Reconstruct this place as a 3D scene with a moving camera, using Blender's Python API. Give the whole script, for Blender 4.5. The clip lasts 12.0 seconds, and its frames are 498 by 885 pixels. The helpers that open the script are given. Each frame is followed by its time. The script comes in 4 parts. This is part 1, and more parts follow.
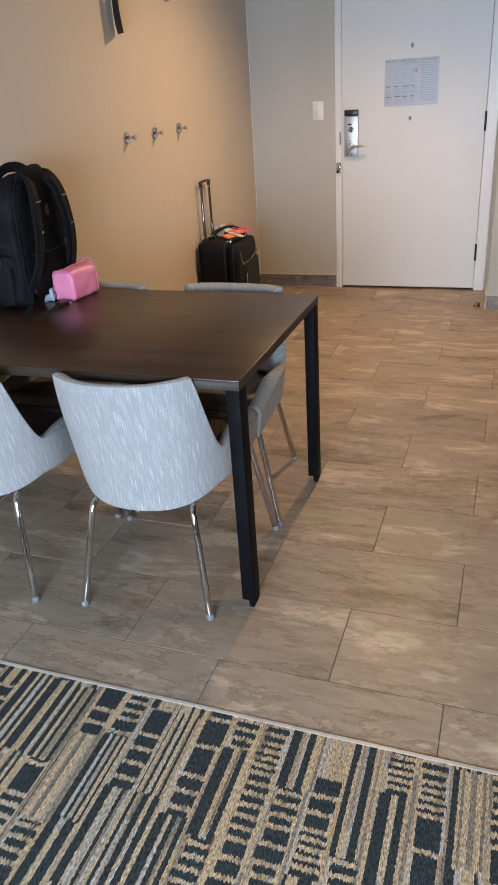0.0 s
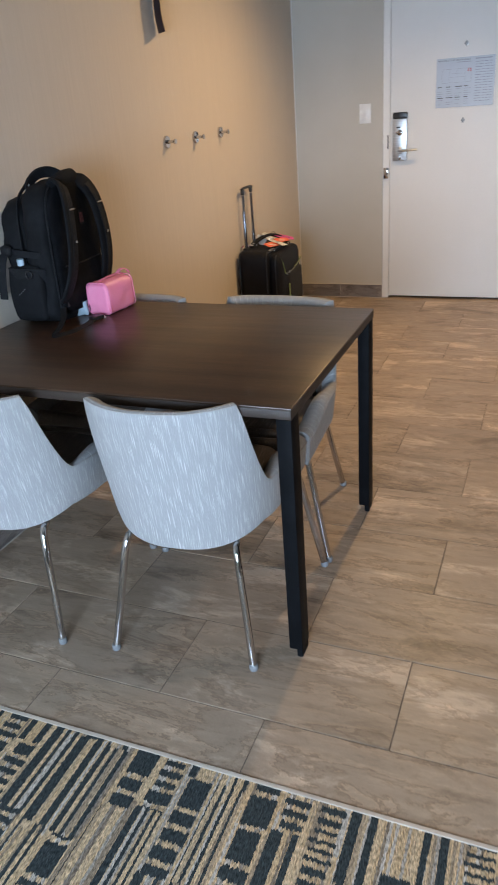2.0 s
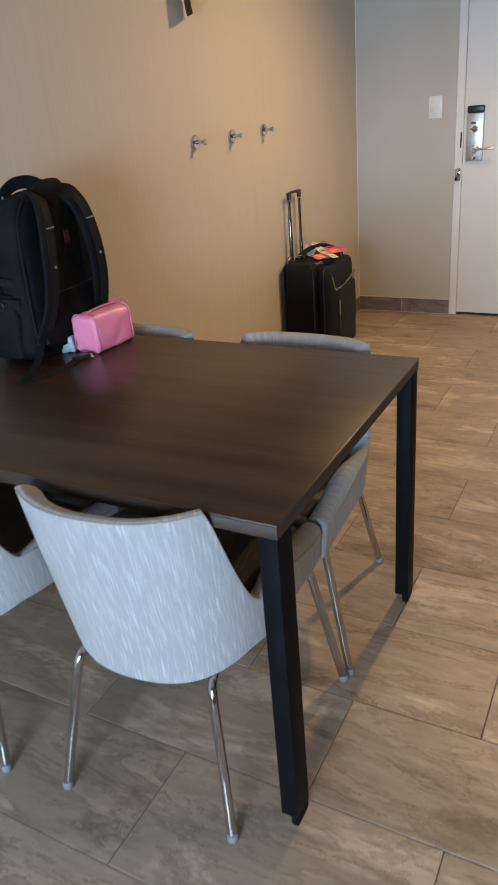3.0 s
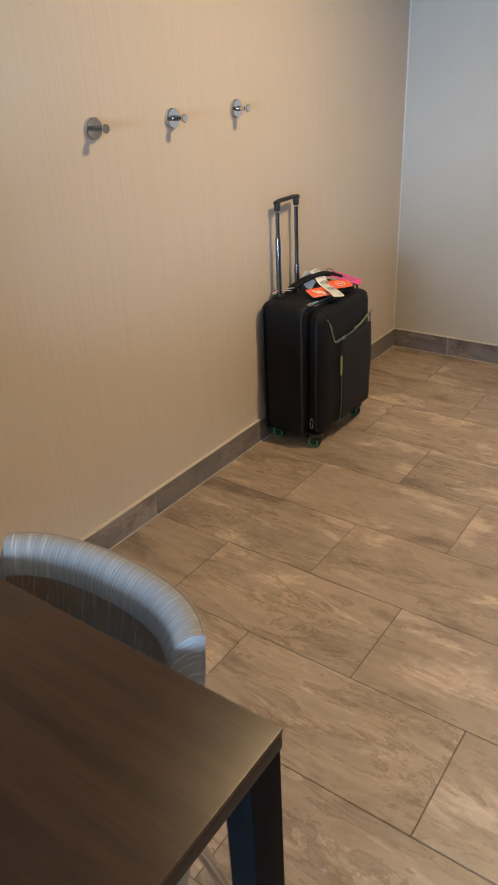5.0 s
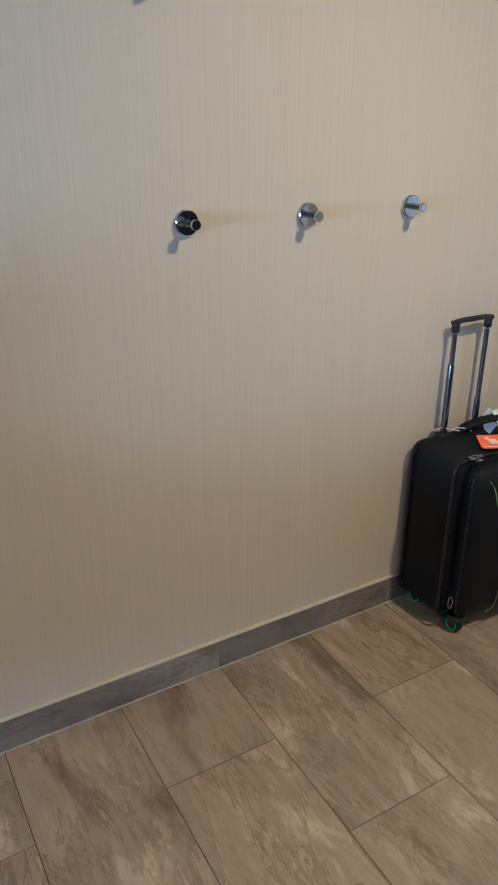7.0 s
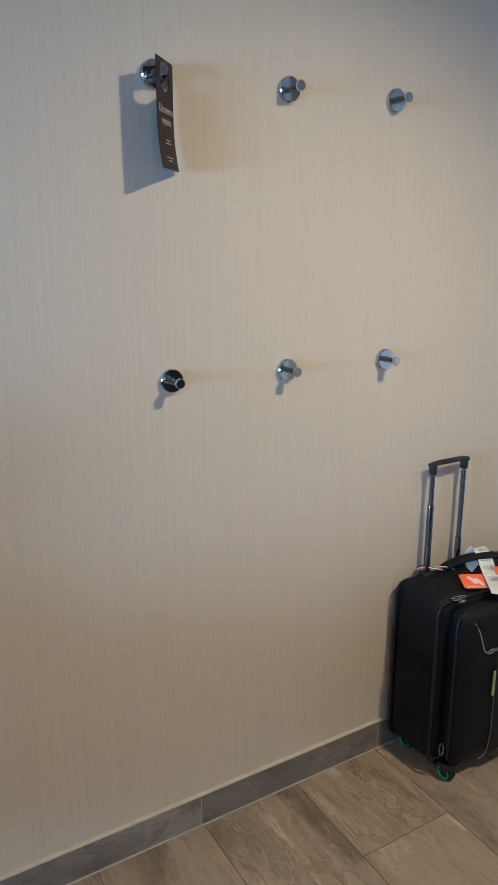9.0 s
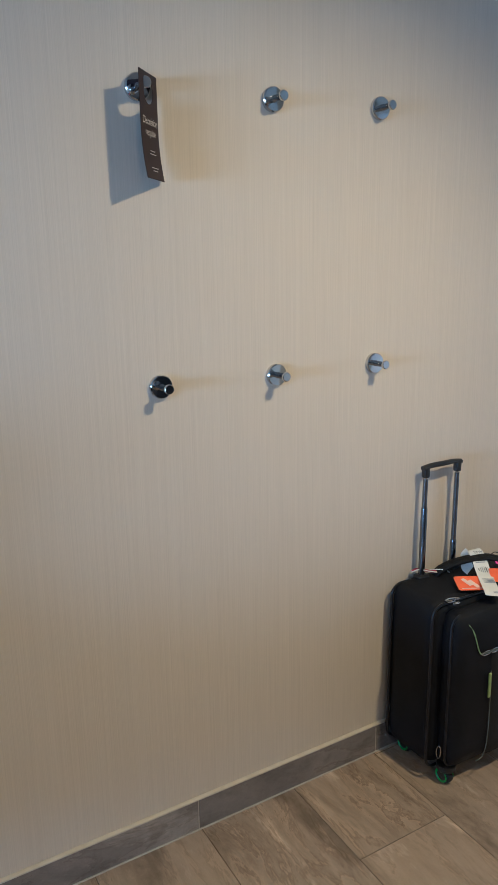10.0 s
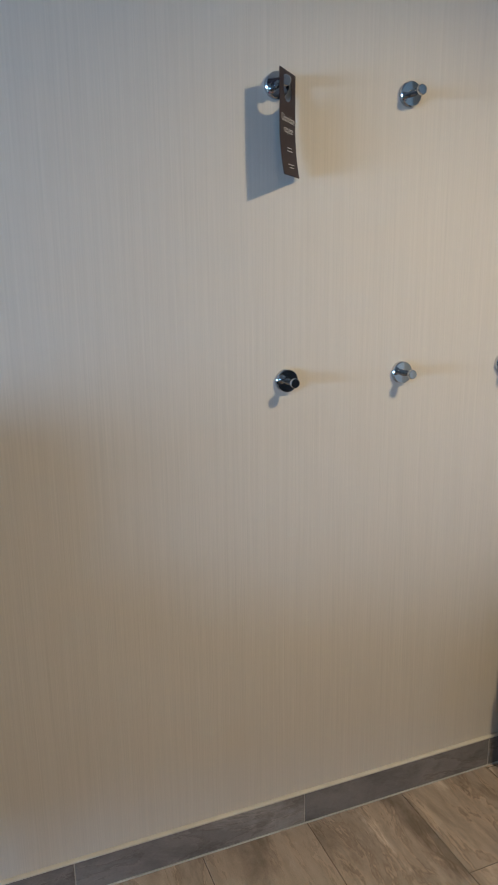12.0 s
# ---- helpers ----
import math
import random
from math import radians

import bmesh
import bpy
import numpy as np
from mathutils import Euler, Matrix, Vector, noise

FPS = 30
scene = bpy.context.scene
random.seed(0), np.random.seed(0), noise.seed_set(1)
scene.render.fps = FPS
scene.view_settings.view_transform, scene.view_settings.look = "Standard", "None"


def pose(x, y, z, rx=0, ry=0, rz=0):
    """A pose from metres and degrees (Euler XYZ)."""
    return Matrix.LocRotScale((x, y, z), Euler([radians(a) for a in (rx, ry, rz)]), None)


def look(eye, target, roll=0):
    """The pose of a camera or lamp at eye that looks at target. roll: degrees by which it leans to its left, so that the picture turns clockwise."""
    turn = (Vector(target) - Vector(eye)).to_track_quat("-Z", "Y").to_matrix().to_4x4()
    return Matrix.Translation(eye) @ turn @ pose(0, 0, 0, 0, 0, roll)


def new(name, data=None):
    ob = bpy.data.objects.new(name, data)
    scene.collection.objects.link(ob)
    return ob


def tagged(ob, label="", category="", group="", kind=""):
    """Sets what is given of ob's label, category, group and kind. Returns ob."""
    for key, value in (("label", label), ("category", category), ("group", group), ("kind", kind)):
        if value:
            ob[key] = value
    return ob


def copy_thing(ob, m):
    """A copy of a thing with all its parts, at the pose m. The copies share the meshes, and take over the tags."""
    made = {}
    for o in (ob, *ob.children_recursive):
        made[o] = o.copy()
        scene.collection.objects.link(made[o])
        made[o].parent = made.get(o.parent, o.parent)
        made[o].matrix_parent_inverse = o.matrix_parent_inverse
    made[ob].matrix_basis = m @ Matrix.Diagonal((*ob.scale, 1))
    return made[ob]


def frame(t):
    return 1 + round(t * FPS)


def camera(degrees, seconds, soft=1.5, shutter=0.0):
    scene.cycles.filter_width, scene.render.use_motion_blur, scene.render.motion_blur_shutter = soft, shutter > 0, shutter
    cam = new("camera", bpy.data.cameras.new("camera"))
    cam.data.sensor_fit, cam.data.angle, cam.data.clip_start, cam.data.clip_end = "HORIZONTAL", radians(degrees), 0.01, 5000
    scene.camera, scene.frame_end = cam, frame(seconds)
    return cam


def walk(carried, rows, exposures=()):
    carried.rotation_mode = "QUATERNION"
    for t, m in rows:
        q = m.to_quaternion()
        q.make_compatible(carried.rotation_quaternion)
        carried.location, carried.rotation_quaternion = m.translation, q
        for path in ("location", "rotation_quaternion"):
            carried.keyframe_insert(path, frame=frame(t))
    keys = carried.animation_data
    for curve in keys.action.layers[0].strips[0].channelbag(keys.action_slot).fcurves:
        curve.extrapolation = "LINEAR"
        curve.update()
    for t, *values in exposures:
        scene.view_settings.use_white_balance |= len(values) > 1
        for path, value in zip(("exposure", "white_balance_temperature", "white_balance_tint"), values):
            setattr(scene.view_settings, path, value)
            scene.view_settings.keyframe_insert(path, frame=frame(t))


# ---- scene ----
cam = camera(38.2, 12.0, shutter=0.25)
PATH = [
    (0, (-0.393, 3.478, 1.405), (-1.024, 5.158, 0.522), -3.9),
    (0.5, (-0.39, 3.49, 1.422), (-1.006, 5.198, 0.582), -3.7),
    (1, (-0.433, 3.501, 1.406), (-1.035, 5.213, 0.564), -3.4),
    (1.5, (-0.503, 3.516, 1.388), (-1.108, 5.216, 0.526), -4.1),
    (2, (-0.506, 3.668, 1.372), (-1.227, 5.324, 0.514), -4.6),
    (2.5, (-0.483, 3.91, 1.377), (-1.38, 5.482, 0.524), -4.5),
    (3, (-0.551, 4.204, 1.359), (-1.443, 5.775, 0.502), -5.1),
    (3.5, (-0.598, 4.544, 1.351), (-1.462, 6.122, 0.477), -5.6),
    (3.7, (-0.613, 4.668, 1.359), (-1.476, 6.246, 0.485), -5.3),
    (5.3, (-0.724, 5.631, 1.359), (-1.872, 6.966, 0.411), -2.6),
    (5.5, (-0.737, 5.714, 1.367), (-1.96, 6.982, 0.422), -2.9),
    (5.7, (-0.778, 5.816, 1.376), (-2.021, 7.063, 0.426), -2.9),
    (6, (-0.786, 5.941, 1.397), (-2.052, 7.187, 0.479), -3.0),
    (6.5, (-0.803, 6.107, 1.406), (-2.275, 7.154, 0.547), -4.0),
    (7, (-0.768, 6.22, 1.413), (-2.349, 7.141, 0.605), 0.1),
    (7.5, (-0.754, 6.217, 1.49), (-2.326, 7.182, 0.717), -0.3),
    (7.7, (-0.784, 6.187, 1.513), (-2.374, 7.188, 0.826), 1.4),
    (9.3, (-0.726, 6.248, 1.495), (-2.397, 7.231, 1.004), -0.5),
    (9.5, (-0.712, 6.257, 1.493), (-2.389, 7.232, 1.008), -0.6),
    (10, (-0.703, 6.258, 1.491), (-2.381, 7.235, 1.01), -0.9),
    (10.5, (-0.704, 6.235, 1.494), (-2.383, 7.209, 1.014), -1.2),
    (11, (-0.707, 6.226, 1.491), (-2.428, 7.126, 1.014), -1.6),
    (11.5, (-0.701, 6.24, 1.485), (-2.47, 7.046, 1.013), -1.8),
    (12, (-0.703, 6.214, 1.475), (-2.511, 6.928, 1.006), -0.7),
]
walk(cam, [(t, look(eye, target, roll)) for t, eye, target, roll in PATH], [
    (0, -0.06, 6500, 12), (2.5, -0.1, 6200, 10), (3.7, -0.12, 6200, 10), (5.4, 0.2, 5200, 4), (6.0, 0.09, 4900, 3),
    (7, -0.05, 4500, -1), (9.5, -0.02, 4450, -1), (12, 0.0, 4450, -1)])


# ---- key planes of the plan ----
WALL_X, DOOR_Y, EAST_X, SOUTH_Y, CEIL = -2.215, 8.84, 1.6, 1.3, 2.46
CARPET_Y = 4.69
SKIRT = 0.092

# ---- world and light ----
world = bpy.data.worlds.new("sky")
scene.world = world
world.use_nodes = True
sky = world.node_tree.nodes.new("ShaderNodeTexSky")
sky.sky_type, sky.sun_disc = "NISHITA", False
sky.sun_elevation, sky.sun_rotation = radians(38), radians(20)
world.node_tree.nodes["Background"].inputs["Strength"].default_value = 0.1
world.node_tree.links.new(sky.outputs[0], world.node_tree.nodes["Background"].inputs["Color"])

WIN_X0, WIN_X1, WIN_Z0, WIN_Z1 = -1.4, 0.4, 0.42, 1.78
day = bpy.data.lights.new("window_daylight", "AREA")
day.shape, day.size, day.size_y = "RECTANGLE", WIN_X1 - WIN_X0, WIN_Z1 - WIN_Z0
day.energy, day.color, day.spread = 108.0, (0.62, 0.79, 1.0), radians(114)
day_ob = new("window_daylight", day)
day_ob.matrix_world = look(((WIN_X0 + WIN_X1) / 2, SOUTH_Y - 0.03, (WIN_Z0 + WIN_Z1) / 2), (-1.15, 6.6, 0.0))

LAMPS = [((-0.95, 7.68, CEIL), (-1.46, 7.14, 0.0), 146.0), ((0.55, 6.10, CEIL), (-0.9, 5.90, 0.0), 44.0)]


def downlight(at, aim, watts):
    warm = bpy.data.lights.new("downlight", "SPOT")
    warm.energy, warm.color, warm.shadow_soft_size = watts, (1.0, 0.63, 0.28), 0.045
    warm.spot_size, warm.spot_blend = radians(142), 1.0
    new("downlight", warm).matrix_world = look((at[0], at[1], at[2] - 0.03), aim)


for at, aim, watts in LAMPS:
    downlight(at, aim, watts)


# ---- materials ----
def material(name, colour, rough=0.5, metal=0.0, second=None, scale=(8, 8, 8), mix=(0.35, 0.65), grain=0.0, grain_scale=400.0,
             bump=0.0, bump_scale=(200, 200, 200), coat=0.0, sheen=0.0, detail=4.0, spec=0.5, rough_var=0.0, uv=False):
    """A surface with a coarse mottling between two colours, a fine grain and a fine relief, in metres of the object."""
    m = bpy.data.materials.new(name)
    m.use_nodes = True
    nt = m.node_tree
    bsdf = nt.nodes["Principled BSDF"]
    bsdf.inputs["Roughness"].default_value = rough
    bsdf.inputs["Metallic"].default_value = metal
    bsdf.inputs["Coat Weight"].default_value = coat
    bsdf.inputs["Sheen Weight"].default_value = sheen
    bsdf.inputs["Specular IOR Level"].default_value = spec
    co = nt.nodes.new("ShaderNodeTexCoord")

    def noise_at(size, det=4.0):
        mp = nt.nodes.new("ShaderNodeMapping")
        mp.inputs["Scale"].default_value = size
        nt.links.new(co.outputs["UV" if uv else "Object"], mp.inputs["Vector"])
        n = nt.nodes.new("ShaderNodeTexNoise")
        n.inputs["Scale"].default_value, n.inputs["Detail"].default_value = 1.0, det
        nt.links.new(mp.outputs[0], n.inputs["Vector"])
        return n.outputs["Fac"]

    ramp = nt.nodes.new("ShaderNodeValToRGB")
    ramp.color_ramp.elements[0].position, ramp.color_ramp.elements[1].position = mix
    ramp.color_ramp.elements[0].color = (*colour, 1)
    ramp.color_ramp.elements[1].color = (*(second or [c * 0.88 for c in colour]), 1)
    nt.links.new(noise_at(scale, detail), ramp.inputs[0])
    out = ramp.outputs[0]
    if grain:
        g = noise_at((grain_scale,) * 3 if isinstance(grain_scale, (int, float)) else grain_scale, 2.0)
        rng = nt.nodes.new("ShaderNodeMapRange")
        rng.inputs["From Min"].default_value, rng.inputs["From Max"].default_value = 0.3, 0.7
        rng.inputs["To Min"].default_value, rng.inputs["To Max"].default_value = 1 - grain, 1 + grain
        nt.links.new(g, rng.inputs["Value"])
        mul = nt.nodes.new("ShaderNodeVectorMath")
        mul.operation = "SCALE"
        nt.links.new(out, mul.inputs[0])
        nt.links.new(rng.outputs[0], mul.inputs["Scale"])
        out = mul.outputs[0]
    nt.links.new(out, bsdf.inputs["Base Color"])
    if rough_var:
        rr = nt.nodes.new("ShaderNodeMapRange")
        rr.inputs["To Min"].default_value, rr.inputs["To Max"].default_value = rough - rough_var, rough + rough_var
        nt.links.new(noise_at(tuple(4 * s for s in scale)), rr.inputs["Value"])
        nt.links.new(rr.outputs[0], bsdf.inputs["Roughness"])
    if bump:
        b = nt.nodes.new("ShaderNodeBump")
        b.inputs["Strength"].default_value, b.inputs["Distance"].default_value = bump, 0.002
        nt.links.new(noise_at(bump_scale, 3.0), b.inputs["Height"])
        nt.links.new(b.outputs[0], bsdf.inputs["Normal"])
    return m


M_PAPER_WALL = material("striated_wallpaper", (0.600, 0.530, 0.440), 0.55, second=(0.583, 0.512, 0.422), scale=(20, 260, 1.6), mix=(0.3, 0.7),
                        grain=0.055, grain_scale=(40, 950, 4), bump=0.14, bump_scale=(40, 420, 2), rough_var=0.04)
M_WALL = material("painted_wall", (0.50, 0.475, 0.415), 0.65, second=(0.475, 0.45, 0.39), scale=(3, 3, 3), grain=0.02, grain_scale=300, bump=0.15, bump_scale=(260, 260, 260))
# assumed colour of the unseen east wall, dark so that little light bounces back
M_LOW_BOUNCE = material("low_bounce_taupe", (0.20, 0.175, 0.15), 0.6, second=(0.17, 0.15, 0.13), scale=(3, 3, 3), bump=0.15)
# near-black brown for an added unseen wall that the chrome hooks mirror
M_DARK_REFLECT = material("dark_for_reflections", (0.030, 0.022, 0.017), 0.5, second=(0.022, 0.016, 0.012), scale=(20, 20, 2), grain=0.2, grain_scale=(300, 300, 10))
M_CEILING = material("ceiling_paint", (0.50, 0.49, 0.47), 0.8, scale=(4, 4, 4), bump=0.2)
M_DOOR = material("white_door_paint", (0.72, 0.715, 0.69), 0.42, second=(0.69, 0.685, 0.66), scale=(2, 2, 1.2), grain=0.015, grain_scale=250, bump=0.08, bump_scale=(180, 180, 60))
M_FRAME = material("white_frame_paint", (0.77, 0.765, 0.74), 0.35, second=(0.72, 0.715, 0.69), scale=(5, 5, 3), bump=0.08)
M_GROUT = material("grout", (0.15, 0.115, 0.085), 0.9, second=(0.085, 0.066, 0.05), scale=(20, 20, 20), grain=0.15, grain_scale=300, bump=0.3)
M_PALE_GROUT = material("pale_grout", (0.48, 0.44, 0.39), 0.7, second=(0.38, 0.34, 0.30), scale=(14, 14, 14), grain=0.1)
M_CAULK = material("pale_trim", (0.62, 0.56, 0.47), 0.3, second=(0.52, 0.46, 0.38), scale=(12, 12, 12), metal=0.1)
M_CHROME = material("chrome", (0.56, 0.56, 0.57), 0.06, metal=1.0, second=(0.60, 0.60, 0.61), scale=(30, 30, 30), rough_var=0.03)
M_STEEL = material("brushed_steel", (0.62, 0.64, 0.65), 0.38, metal=1.0, second=(0.52, 0.54, 0.55), scale=(10, 10, 160), rough_var=0.05)
M_BLACK_METAL = material("black_powder_coat", (0.0048, 0.0052, 0.0062), 0.55, second=(0.007, 0.0076, 0.009), scale=(15, 15, 15), grain=0.2, grain_scale=500, bump=0.15, bump_scale=(500, 500, 500), spec=0.06)
M_WOOD = material("dark_walnut_laminate", (0.066, 0.034, 0.018), 0.33, second=(0.034, 0.018, 0.010), scale=(1.3, 22, 22), mix=(0.33, 0.67), grain=0.22, grain_scale=(14, 320, 320), bump=0.10, bump_scale=(20, 400, 400), rough_var=0.05, spec=0.45)
M_EDGE = material("dark_edge_band", (0.040, 0.026, 0.018), 0.6, second=(0.028, 0.018, 0.012), scale=(3, 60, 60), grain=0.1, grain_scale=300)
M_SHELL = material("pale_streaked_fabric", (0.315, 0.318, 0.316), 0.8, second=(0.57, 0.573, 0.565), scale=(1100, 14, 1), mix=(0.60, 0.70), grain=0.10, grain_scale=(900, 120, 1), bump=0.25, bump_scale=(500, 30, 1), sheen=0.1, detail=0.4, uv=True)
M_LINING = material("brown_streaked_fabric", (0.215, 0.150, 0.103), 0.6, second=(0.40, 0.31, 0.24), scale=(520, 15, 1), mix=(0.58, 0.70), grain=0.18, grain_scale=(700, 60, 1), bump=0.3, bump_scale=(400, 30, 1), sheen=0.1, detail=0.6, uv=True)
M_SEAT = material("dark_streaked_fabric", (0.100, 0.078, 0.062), 0.6, second=(0.24, 0.20, 0.17), scale=(330, 16, 300), mix=(0.58, 0.72), grain=0.2, grain_scale=(500, 60, 500), bump=0.3, bump_scale=(300, 40, 300), sheen=0.15, detail=1.0)
M_PIPING = material("tan_piping", (0.36, 0.335, 0.315), 0.7, scale=(50, 50, 50), grain=0.1)
M_GLIDE = material("clear_grey_glide", (0.24, 0.25, 0.26), 0.25, scale=(40, 40, 40))
M_NYLON = material("black_nylon", (0.0035, 0.0039, 0.005), 0.8, second=(0.0065, 0.0072, 0.0088), scale=(18, 18, 18), grain=0.25, grain_scale=700, bump=1.0, bump_scale=(32, 32, 18), spec=0.22)
M_MESH = material("black_padded_mesh", (0.0035, 0.0038, 0.0048), 0.85, second=(0.006, 0.0065, 0.008), scale=(30, 30, 30), grain=0.3, grain_scale=900, bump=0.7, bump_scale=(600, 600, 600), spec=0.1)
M_WEB = material("black_webbing", (0.007, 0.0076, 0.009), 0.6, second=(0.011, 0.012, 0.014), scale=(60, 60, 60), grain=0.3, grain_scale=600, bump=0.6, bump_scale=(700, 700, 700), spec=0.15)
M_PLASTIC = material("black_plastic", (0.012, 0.012, 0.013), 0.32, second=(0.018, 0.018, 0.019), scale=(20, 20, 20), bump=0.1)
M_CASE = material("black_suitcase_fabric", (0.0034, 0.0041, 0.0068), 0.62, second=(0.0056, 0.0066, 0.0105), scale=(14, 14, 14), grain=0.25, grain_scale=900, bump=0.45, bump_scale=(900, 900, 900), spec=0.25)
M_PANEL = material("grey_black_pocket_fabric", (0.0042, 0.0047, 0.0062), 0.75, second=(0.0062, 0.0068, 0.0085), scale=(20, 20, 20), grain=0.25, grain_scale=800, bump=0.5, bump_scale=(800, 800, 800))
M_GLOSS = material("black_glossy_piping", (0.007, 0.008, 0.012), 0.34, scale=(40, 40, 40))
M_LIME = material("lime_piping", (0.32, 0.42, 0.16), 0.5, second=(0.25, 0.34, 0.12), scale=(60, 60, 60))
M_GREEN = material("green_wheel_plastic", (0.05, 0.36, 0.06), 0.35, second=(0.04, 0.30, 0.05), scale=(60, 60, 60))
M_RUBBER = material("black_rubber", (0.012, 0.012, 0.012), 0.7, scale=(60, 60, 60), bump=0.2)
M_PINK = material("pink_vinyl", (0.90, 0.30, 0.45), 0.38, second=(0.86, 0.25, 0.41), scale=(12, 12, 12), grain=0.03, bump=0.45, bump_scale=(28, 28, 28), coat=0.08)
M_TAG = material("white_tag_paper", (0.74, 0.73, 0.70), 0.55, second=(0.66, 0.65, 0.62), scale=(25, 25, 25), bump=0.15, bump_scale=(40, 40, 40))
M_ORANGE = material("orange_tag", (0.88, 0.16, 0.045), 0.4, second=(0.80, 0.13, 0.04), scale=(25, 25, 25))
M_HOTPINK = material("pink_tag", (0.78, 0.08, 0.36), 0.4, second=(0.70, 0.07, 0.32), scale=(25, 25, 25))
M_INK = material("grey_ink", (0.12, 0.12, 0.13), 0.6, scale=(50, 50, 50))
M_FAINT = material("faint_ink", (0.32, 0.34, 0.40), 0.6, scale=(50, 50, 50))
M_NOTICE = material("notice_sheet", (0.46, 0.51, 0.58), 0.3, second=(0.42, 0.47, 0.54), scale=(6, 6, 6), coat=0.15)
M_REDINK = material("red_ink", (0.5, 0.16, 0.18), 0.6, scale=(50, 50, 50))
M_SWITCH = material("white_plastic", (0.80, 0.80, 0.78), 0.3, scale=(20, 20, 20))
M_PLUM = material("plum_card", (0.026, 0.014, 0.020), 0.5, second=(0.021, 0.011, 0.016), scale=(30, 30, 30), spec=0.3)
M_CREAM = material("cream_lettering", (0.62, 0.58, 0.56), 0.6, scale=(50, 50, 50))
M_DARK = material("dark_gap", (0.01, 0.01, 0.01), 0.9, scale=(30, 30, 30))
M_RED = material("dark_red_patch", (0.10, 0.014, 0.018), 0.6, scale=(60, 60, 60), grain=0.2)
M_BLUE = material("pale_blue_plastic", (0.45, 0.58, 0.66), 0.35, scale=(40, 40, 40))
M_BRASS = material("warm_metal", (0.42, 0.34, 0.24), 0.25, metal=1.0, scale=(40, 40, 40))


def tile_material(name, warm_c, pale_c, dark_c, along):
    """Travertine-look porcelain: long wavering veins, cloudy patches, a shift of its own for each tile."""
    m = bpy.data.materials.new(name)
    m.use_nodes = True
    nt = m.node_tree
    n, L = nt.nodes, nt.links
    bsdf = n["Principled BSDF"]
    co, info = n.new("ShaderNodeTexCoord"), n.new("ShaderNodeObjectInfo")
    add = n.new("ShaderNodeVectorMath")
    add.operation = "MULTIPLY_ADD"
    add.inputs[1].default_value = (37.0, 53.0, 11.0)
    L.new(info.outputs["Random"], add.inputs[0])
    L.new(co.outputs["Object"], add.inputs[2])

    def field(size, det, dist=0.0, rough=0.55):
        mp = n.new("ShaderNodeMapping")
        mp.inputs["Scale"].default_value = size
        L.new(add.outputs[0], mp.inputs["Vector"])
        t = n.new("ShaderNodeTexNoise")
        t.inputs["Scale"].default_value, t.inputs["Detail"].default_value = 1.0, det
        t.inputs["Distortion"].default_value, t.inputs["Roughness"].default_value = dist, rough
        L.new(mp.outputs[0], t.inputs["Vector"])
        return t.outputs["Fac"]

    def ramp(fac, stops):
        r = n.new("ShaderNodeValToRGB")
        while len(r.color_ramp.elements) < len(stops):
            r.color_ramp.elements.new(0.5)
        for e, (p, c) in zip(r.color_ramp.elements, stops):
            e.position, e.color = p, (*c, 1)
        L.new(fac, r.inputs[0])
        return r.outputs[0]

    def blend(fac, a, b, kind="MIX"):
        x = n.new("ShaderNodeMix")
        x.data_type, x.blend_type = "RGBA", kind
        if isinstance(fac, float):
            x.inputs["Factor"].default_value = fac
        else:
            L.new(fac, x.inputs["Factor"])
        L.new(a, x.inputs["A"])
        L.new(b, x.inputs["B"])
        return x.outputs["Result"]

    s1 = (2.4, 6.5, 5) if along == "x" else (5, 1.8, 8)
    s2 = (4.0, 28, 14) if along == "x" else (14, 4, 26)
    s3 = (2.6, 9, 7) if along == "x" else (7, 2.6, 10)
    clouds = ramp(field(s1, 8, 0.4, 0.66), [(0.33, dark_c), (0.45, warm_c), (0.55, warm_c), (0.62, pale_c)])
    streak = ramp(field(s2, 7, 0.5, 0.68), [(0.32, (0.74, 0.72, 0.70)), (0.45, (0.95, 0.94, 0.93)), (0.56, (1, 1, 1)), (0.66, (1.16, 1.15, 1.13))])
    veins = ramp(field(s3, 10, 0.45, 0.72), [(0.44, (1, 1, 1)), (0.478, (0.66, 0.61, 0.56)), (0.489, (1.30, 1.25, 1.20)), (0.520, (1.10, 1.09, 1.07)), (0.60, (1, 1, 1))])
    turn = n.new("ShaderNodeMath")
    turn.operation = "MULTIPLY"
    turn.inputs[1].default_value = 7.31
    L.new(info.outputs["Random"], turn.inputs[0])
    frac = n.new("ShaderNodeMath")
    frac.operation = "FRACT"
    L.new(turn.outputs[0], frac.inputs[0])
    much = n.new("ShaderNodeMapRange")
    much.inputs["To Min"].default_value, much.inputs["To Max"].default_value = 0.5, 1.0
    L.new(frac.outputs[0], much.inputs["Value"])
    blotch = ramp(field((7, 20, 9) if along == "x" else (9, 7, 20), 9, 0.6, 0.76), [(0.30, (0.80, 0.79, 0.78)), (0.46, (0.98, 0.98, 0.98)), (0.68, (1.12, 1.11, 1.10))])
    clouds = blend(1.0, clouds, blotch, "MULTIPLY")
    col = blend(much.outputs[0], clouds, streak, "MULTIPLY")
    col = blend(much.outputs[0], col, veins, "MULTIPLY")
    fine = ramp(field((260, 260, 260), 2), [(0.3, (0.93, 0.93, 0.93)), (0.7, (1.06, 1.06, 1.06))])
    col = blend(0.8, col, fine, "MULTIPLY")
    tint = ramp(info.outputs["Random"], [(0.0, (0.92, 0.92, 0.93)), (1.0, (1.06, 1.05, 1.03))])
